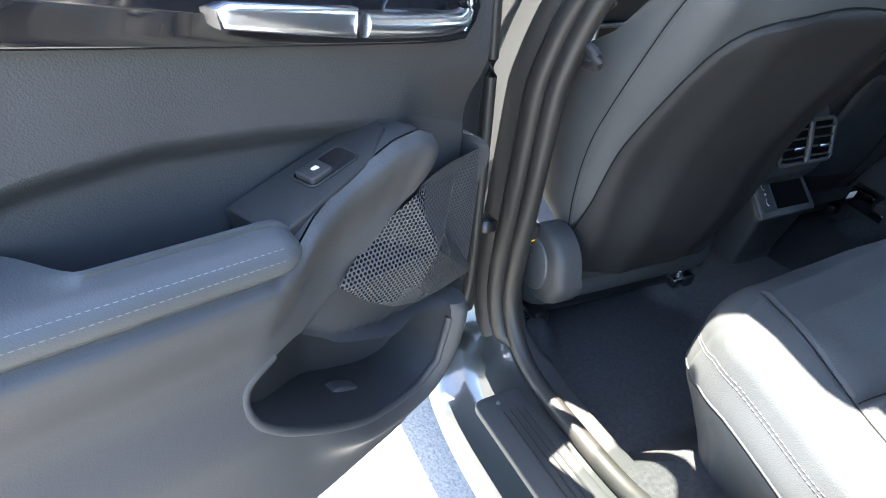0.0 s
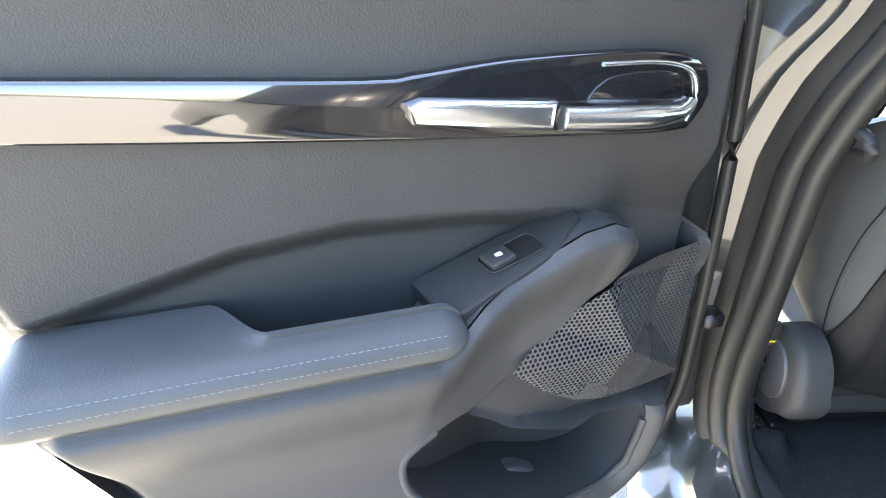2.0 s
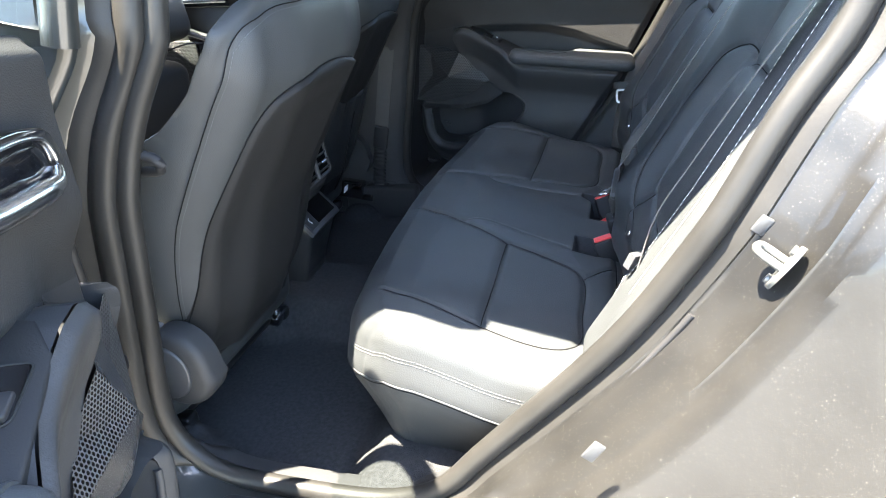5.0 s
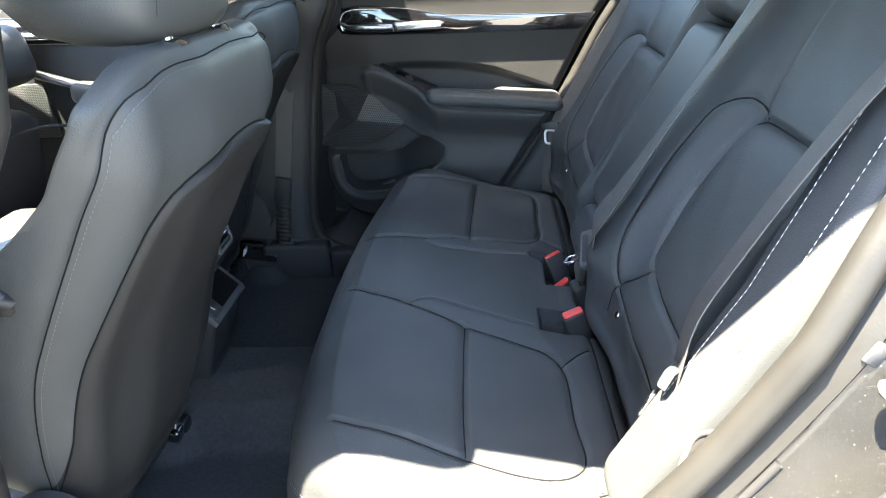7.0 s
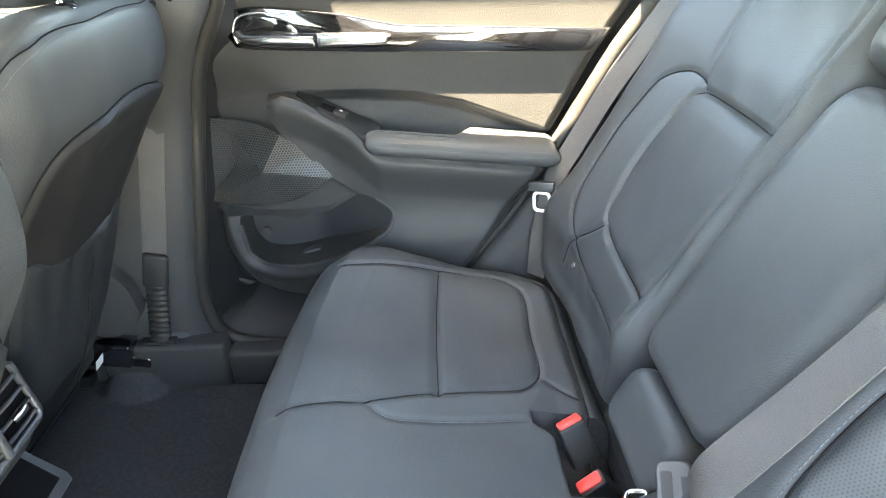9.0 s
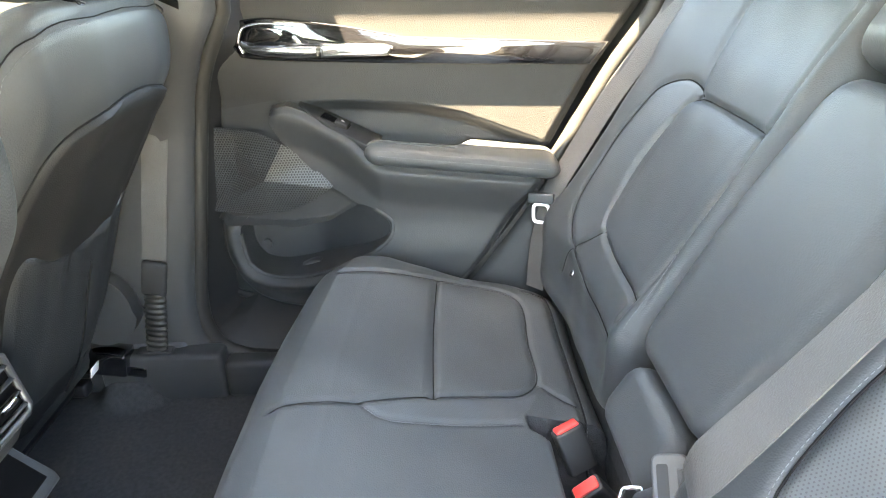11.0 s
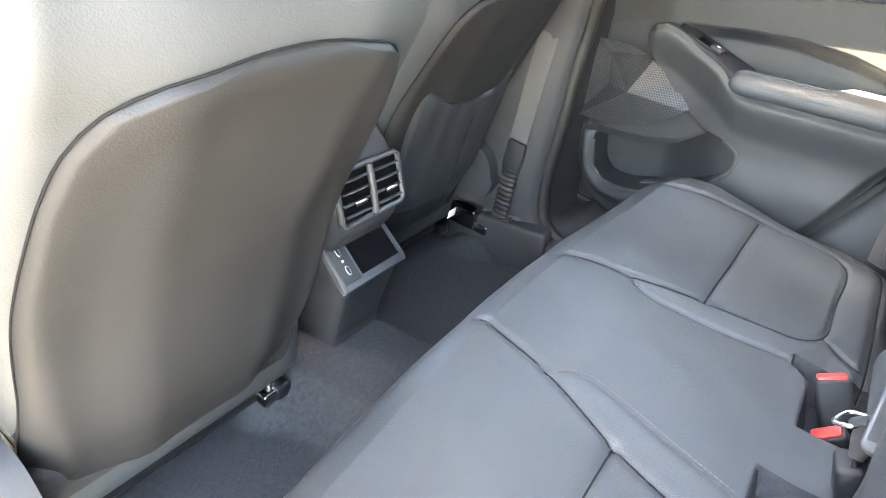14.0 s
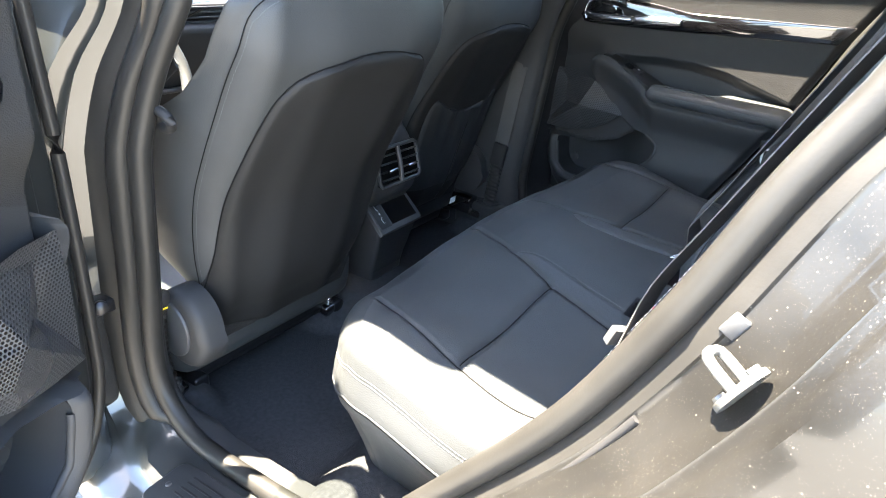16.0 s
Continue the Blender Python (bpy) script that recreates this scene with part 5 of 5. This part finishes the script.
front_belt = thing("front_seat_belt", "grey front seat belt hanging on the far door pillar", "seat belt")
part("webbing", ribbon(curve_pts([(-.835, .652, 1.13), (-.850, .648, 1.07), (-.878, .640, .93), (-.905, .634, .78), (-.912, .632, .745)], .02), (1, .1, .25), .046), WEBBING, front_belt)
part("guide", sweep([(-.826, .650, 1.10), (-.838, .640, 1.115), (-.856, .642, 1.10)], .007, n=8), GREY_PLASTIC, front_belt)
part("stalk_head", rbox((.050, .016, .075), (-.918, .630, .706), .006, (0, 12, 0)), BLACK, front_belt, "black plastic end fitting")
boot = curve_pts([(-.924, .630, .672), (-.934, .629, .60), (-.948, .628, .51)], .003)
part("boot", sweep(boot, [.021 + .0028 * math.sin(i * 1.45) for i in range(len(boot))], n=12, flat=.45, up=(0, 1, 0)), RUBBER, front_belt, "ribbed rubber boot")
sill = thing("sill_cover", "dark moulded sill cover at the foot of the pillar", "sill cover")
part("cover", rbox((.26, .055, .12), (-.935, .632, .475), .012, None, 3), PLASTIC, sill)
part("end_piece", rbox((.12, .05, .09), (-.745, .634, .465), .012, None, 3), PLASTIC, sill)
part("boot_slot", rbox((.075, .030, .006), (-.948, .630, .536), .002), BLACK, sill)

# harness and catch on the open side
harness = thing("wiring_harness", "black ribbed cable sleeve under the front seat", "cable")
hp = curve_pts([(-.905, -.585, .70), (-.915, -.590, .64), (-.925, -.585, .56), (-.915, -.575, .50)], .003)
part("sleeve", sweep(hp, [.008 + .0015 * math.sin(i * 1.6) for i in range(len(hp))], n=10), RUBBER, harness)
part("connector", rbox((.018, .02, .03), (-.902, -.585, .71), .004), BLACK, harness)
part("clip", rbox((.012, .022, .006), (-.901, -.586, .694), .002), YELLOW, harness, "yellow connector clip")
catch = thing("door_check", "black door check bracket on the pillar", "door check")
part("bracket", rbox((.035, .04, .022), (-.858, -.716, .768), .005), STEEL, catch)
part("bolt", cyl((-.838, -.722, .775), (-.826, -.726, .778), .011, 10), STEEL, catch)
guide = thing("front_seat_belt", "front seat belt running down beside the open-side pillar", "seat belt")
part("webbing", ribbon(curve_pts([(-.800, -.60, 1.30), (-.835, -.602, 1.08), (-.900, -.600, .85), (-.94, -.59, .62)], .02), (1, .15, .2), .046), WEBBING, guide)
part("guide", sweep(curve_pts([(-.805, -.612, 1.060), (-.782, -.612, 1.058), (-.766, -.610, 1.050), (-.768, -.606, 1.036), (-.80, -.600, 1.030)], .006), .008, n=8), BLACK, guide)

# striker on the rear jamb
striker = thing("door_striker", "bright metal door striker on the rear jamb", "door striker")
sc, sl, sn = np.array((.022, -.690, .972)), np.array((.43, -.19, .88)), np.array((-.80, .35, .47))
sp = oriented(sc, sl, sn)
part("plate", slab([(.030 * math.cos(a), .014 * math.sin(a)) for a in np.linspace(0, 2 * math.pi, 28, endpoint=False)], .006, sp, .002), ZINC, striker)
part("loop", sweep(curve_pts([sp((.002, .009, 0)), sp((.002, .009, .028)), sp((.002, .005, .036)), sp((.002, -.005, .036)), sp((.002, -.009, .028)), sp((.002, -.009, 0))], .004), .0045, n=10), ZINC, striker)
for k in (-1, 1):
    part("screw", cyl(sp((.021 * k, 0, .006)), sp((.021 * k, 0, .010)), .0055, 10), ZINC, striker)
window_plate = thing("jamb_plate", "pale plastic plug set in the rear jamb", "plug")
part("plate", rbox((.015, .005, .022), (.002, -.647, 1.001), .002, (0, 30, 0)), GREY_PLASTIC, window_plate)
plug = thing("jamb_plug", "pale rectangular sticker low on the rear jamb", "sticker")
part("plate", rbox((.016, .004, .030), (-.161, -.746, .748), .002, (0, 32, 0)), GREY_PLASTIC, plug)

# scuff plate on the sill
scuff = thing("scuff_plate", "ribbed dark plastic scuff plate on the door sill", "scuff plate")
plate_line = rounded([(-.765, -.762), (-.765, -.672), (-.33, -.668), (-.30, -.762)], .02)
part("plate", slab(plate_line, .010, lambda p: (p[0], p[1], .474 + p[2] - .10 * max(0, -.705 - p[1])), .003), PLASTIC, scuff)
for k in range(4):
    part("rib", rbox((.36, .0035, .002), (-.54, -.690 - .012 * k, .4845 - .10 * max(0, .012 * k - .015)), .0008), SHELL, scuff)
part("clip", cyl((-.742, -.722, .480), (-.742, -.722, .4845), .005, 12), GREY_PLASTIC, scuff)

tag = thing("warning_tag", "white paper tag with a yellow band on the dashboard", "tag")
part("paper", rbox((.003, .075, .060), (-1.572, .318, 1.005), .001), WHITE, tag)
part("band", rbox((.002, .073, .020), (-1.569, .318, 1.024), .0005), YELLOW, tag, "yellow band")
part("tab", rbox((.003, .030, .012), (-1.572, .312, 1.040), .001), WHITE, tag)
for k in range(4):
    part("print_line", rbox((.001, .060, .003), (-1.5695, .318, 1.008 - .008 * k), 0), GREY_PLASTIC, tag)
# ---- front cabin seen past the seats ----
dash = thing("dashboard", "dark dashboard with centre vents and climate panel", "dashboard")
part("upper_pad", rbox((.45, 1.30, .16), (-1.78, YC, 1.10), .05, (0, -8, 0), 4), PLASTIC, dash)
part("lower_pad", rbox((.30, 1.24, .40), (-1.76, YC, .80), .05, (0, 10, 0), 4), PLASTIC, dash)
part("centre_panel", rbox((.12, .30, .26), (-1.60, YC - .01, .98), .02, (0, 14, 0), 3), BLACK, dash)
part("vent_trim", rbox((.03, .30, .07), (-1.555, YC - .03, 1.125), .012), CHROME, dash, "satin trim round the centre vents")
part("vent_opening", rbox((.02, .26, .045), (-1.546, YC - .03, 1.127), .006), BLACK, dash)
for k in (-1, 0, 1):
    part("vent_slat", rbox((.016, .25, .004), (-1.538, YC - .03, 1.127 + .013 * k), .001), GREY_PLASTIC, dash)
part("hazard_button", rbox((.012, .032, .036), (-1.536, -.093, 1.125), .004), RED, dash, "red hazard light button")
panel = part("climate_panel", rbox((.012, .26, .066), (-1.547, YC - .03, 1.056), .004, (0, 6, 0)), PIANO, dash)
SCREEN = material("lit_display", (0.25, 0.32, 0.34), 0.3, vary=0.05)
part("climate_display", rbox((.004, .092, .034), (-1.539, .036, 1.060), .002, (0, 6, 0)), SCREEN, panel, "pale grey-blue key field")
for i in range(3):
    for j in range(2):
        part("display_key", rbox((.002, .024, .012), (-1.5365, .006 + .030 * i, 1.052 + .016 * j), .001, (0, 6, 0)), GREY_PLASTIC, panel)


def letters(text, size, m, mat, parent):
    """Raised letters in the built-in font."""
    cu = bpy.data.curves.new("letters", "FONT")
    cu.body, cu.size, cu.extrude = text, size, .0003
    ob = new("letters", cu)
    me = bpy.data.meshes.new_from_object(ob)
    bpy.data.objects.remove(ob)
    me.transform(m)
    me.materials.append(mat)
    ob = new("lettering", me)
    ob.parent = parent
    return tagged(ob, "white lettering")


letters("Lo", .017, Matrix(((0, 0, 1, -1.5395), (1, 0, 0, -.098), (0, 1, 0, 1.050), (0, 0, 0, 1))), WHITE, panel)
part("key_row", rbox((.014, .26, .013), (-1.538, YC - .03, 1.022), .004), CHROME, dash)
for i in range(7):
    part("key_mark", rbox((.001, .008, .004), (-1.5305, -.108 + .034 * i, 1.023), 0), WHITE, dash)
part("storage_bin", rbox((.02, .24, .07), (-1.552, YC - .03, .972), .008), BLACK, dash)
part("bin_ledge", rbox((.03, .26, .012), (-1.540, YC - .03, .932), .004), GREY_PLASTIC, dash)
tunnel = thing("front_console", "dark centre console between the front seats", "centre console")
part("bin", rbox((.36, .17, .26), (-1.16, .048, .74), .03, None, 4), PLASTIC, tunnel)
part("selector_panel", rbox((.36, .18, .14), (-1.45, .048, .74), .03, None, 4), PIANO, tunnel)

wheel = thing("steering_wheel", "dark steering wheel with satin spokes", "steering wheel")
wm = oriented((-1.40, -.33, 1.02), (0, 1, 0), (.88, 0, .47))
part("rim", sweep([wm((.185 * math.cos(a), .185 * math.sin(a), 0)) for a in np.linspace(0, 2 * math.pi, 48, endpoint=False)], .015, True, 10), LEATHER, wheel)
part("hub", slab([(.075 * math.cos(a), .06 * math.sin(a)) for a in np.linspace(0, 2 * math.pi, 24, endpoint=False)], .03, lambda p: wm((p[0], p[1], p[2] - .03)), .01), PLASTIC, wheel)
for a in (0, math.pi, -math.pi / 2):
    part("spoke", sweep([wm((.06 * math.cos(a), .06 * math.sin(a), -.01)), wm((.18 * math.cos(a), .18 * math.sin(a), 0))], .014, n=8, flat=.5, up=(.88, 0, .47)), CHROME, wheel)
part("column", cyl(wm((0, 0, -.03)), wm((0, 0, -.30)), .05, 16), PLASTIC, wheel)

# front doors
def front_door(side, label):
    m = lambda x, y, z: (x, YC + side * (y - YC), z)
    door = thing("front_door", label, "car door", "front doors")
    part("panel", rbox((.86, .05, .72), m(-1.36, .745, .89), .02, None, 3), FABRIC_PLASTIC, door)
    part("door_shell", rbox((.90, .10, .82), m(-1.345, .815, .84), .03, None, 3), PAINT, door, "dark grey painted steel shell")
    part("decor_strip", rbox((.70, .016, .075), m(-1.35, .715, 1.165), .007, (0, 2, 0), 3), PIANO, door)
    part("handle_lever", sweep(curve_pts([m(-1.66, .703, 1.166), m(-1.63, .698, 1.162), m(-1.52, .698, 1.160), m(-1.44, .702, 1.158)], .01), .011, n=10), CHROME, door)
    part("armrest", rbox((.40, .07, .06), m(-1.30, .69, .985), .02, (0, 6, 0), 3), LEATHER, door)
    part("switch_plate", rbox((.20, .05, .014), m(-1.52, .69, 1.035), .005, (0, 18, 0), 2), GREY_PLASTIC, door)
    part("speaker_grille", rbox((.16, .012, .16), m(-1.68, .716, .95), .02, None, 2), GRILLE_MAT, door)
    return door


front_door(1, "closed front passenger door with chrome lever")
front_door(-1, "closed driver door beside the front seat")
pillar = part("pillar_front", join(*[sweep([(-1.30, YC + k * .50, 1.50), (-1.75, YC + k * .60, 1.30), (-2.15, YC + k * .70, 1.08)], .035, n=8) for k in (-1, 1)]), PLASTIC)
tagged(pillar, "dark trim of the windscreen pillars", "pillar trim", kind="structure")

# glass
# two front side windows and the rear window
for name, size, at, mat in (("window_2", (.80, .006, .26), (-1.34, .665, 1.36), CLEAR), ("window_4", (.80, .006, .26), (-1.34, YC * 2 - .665, 1.36), CLEAR), ("window_3", (.006, 1.1, .60), (.70, YC, 1.32), PRIVACY)):
    w = part(name, rbox(size, at, .002), mat)
    tagged(w, "tinted car window glass", "window", kind="structure")
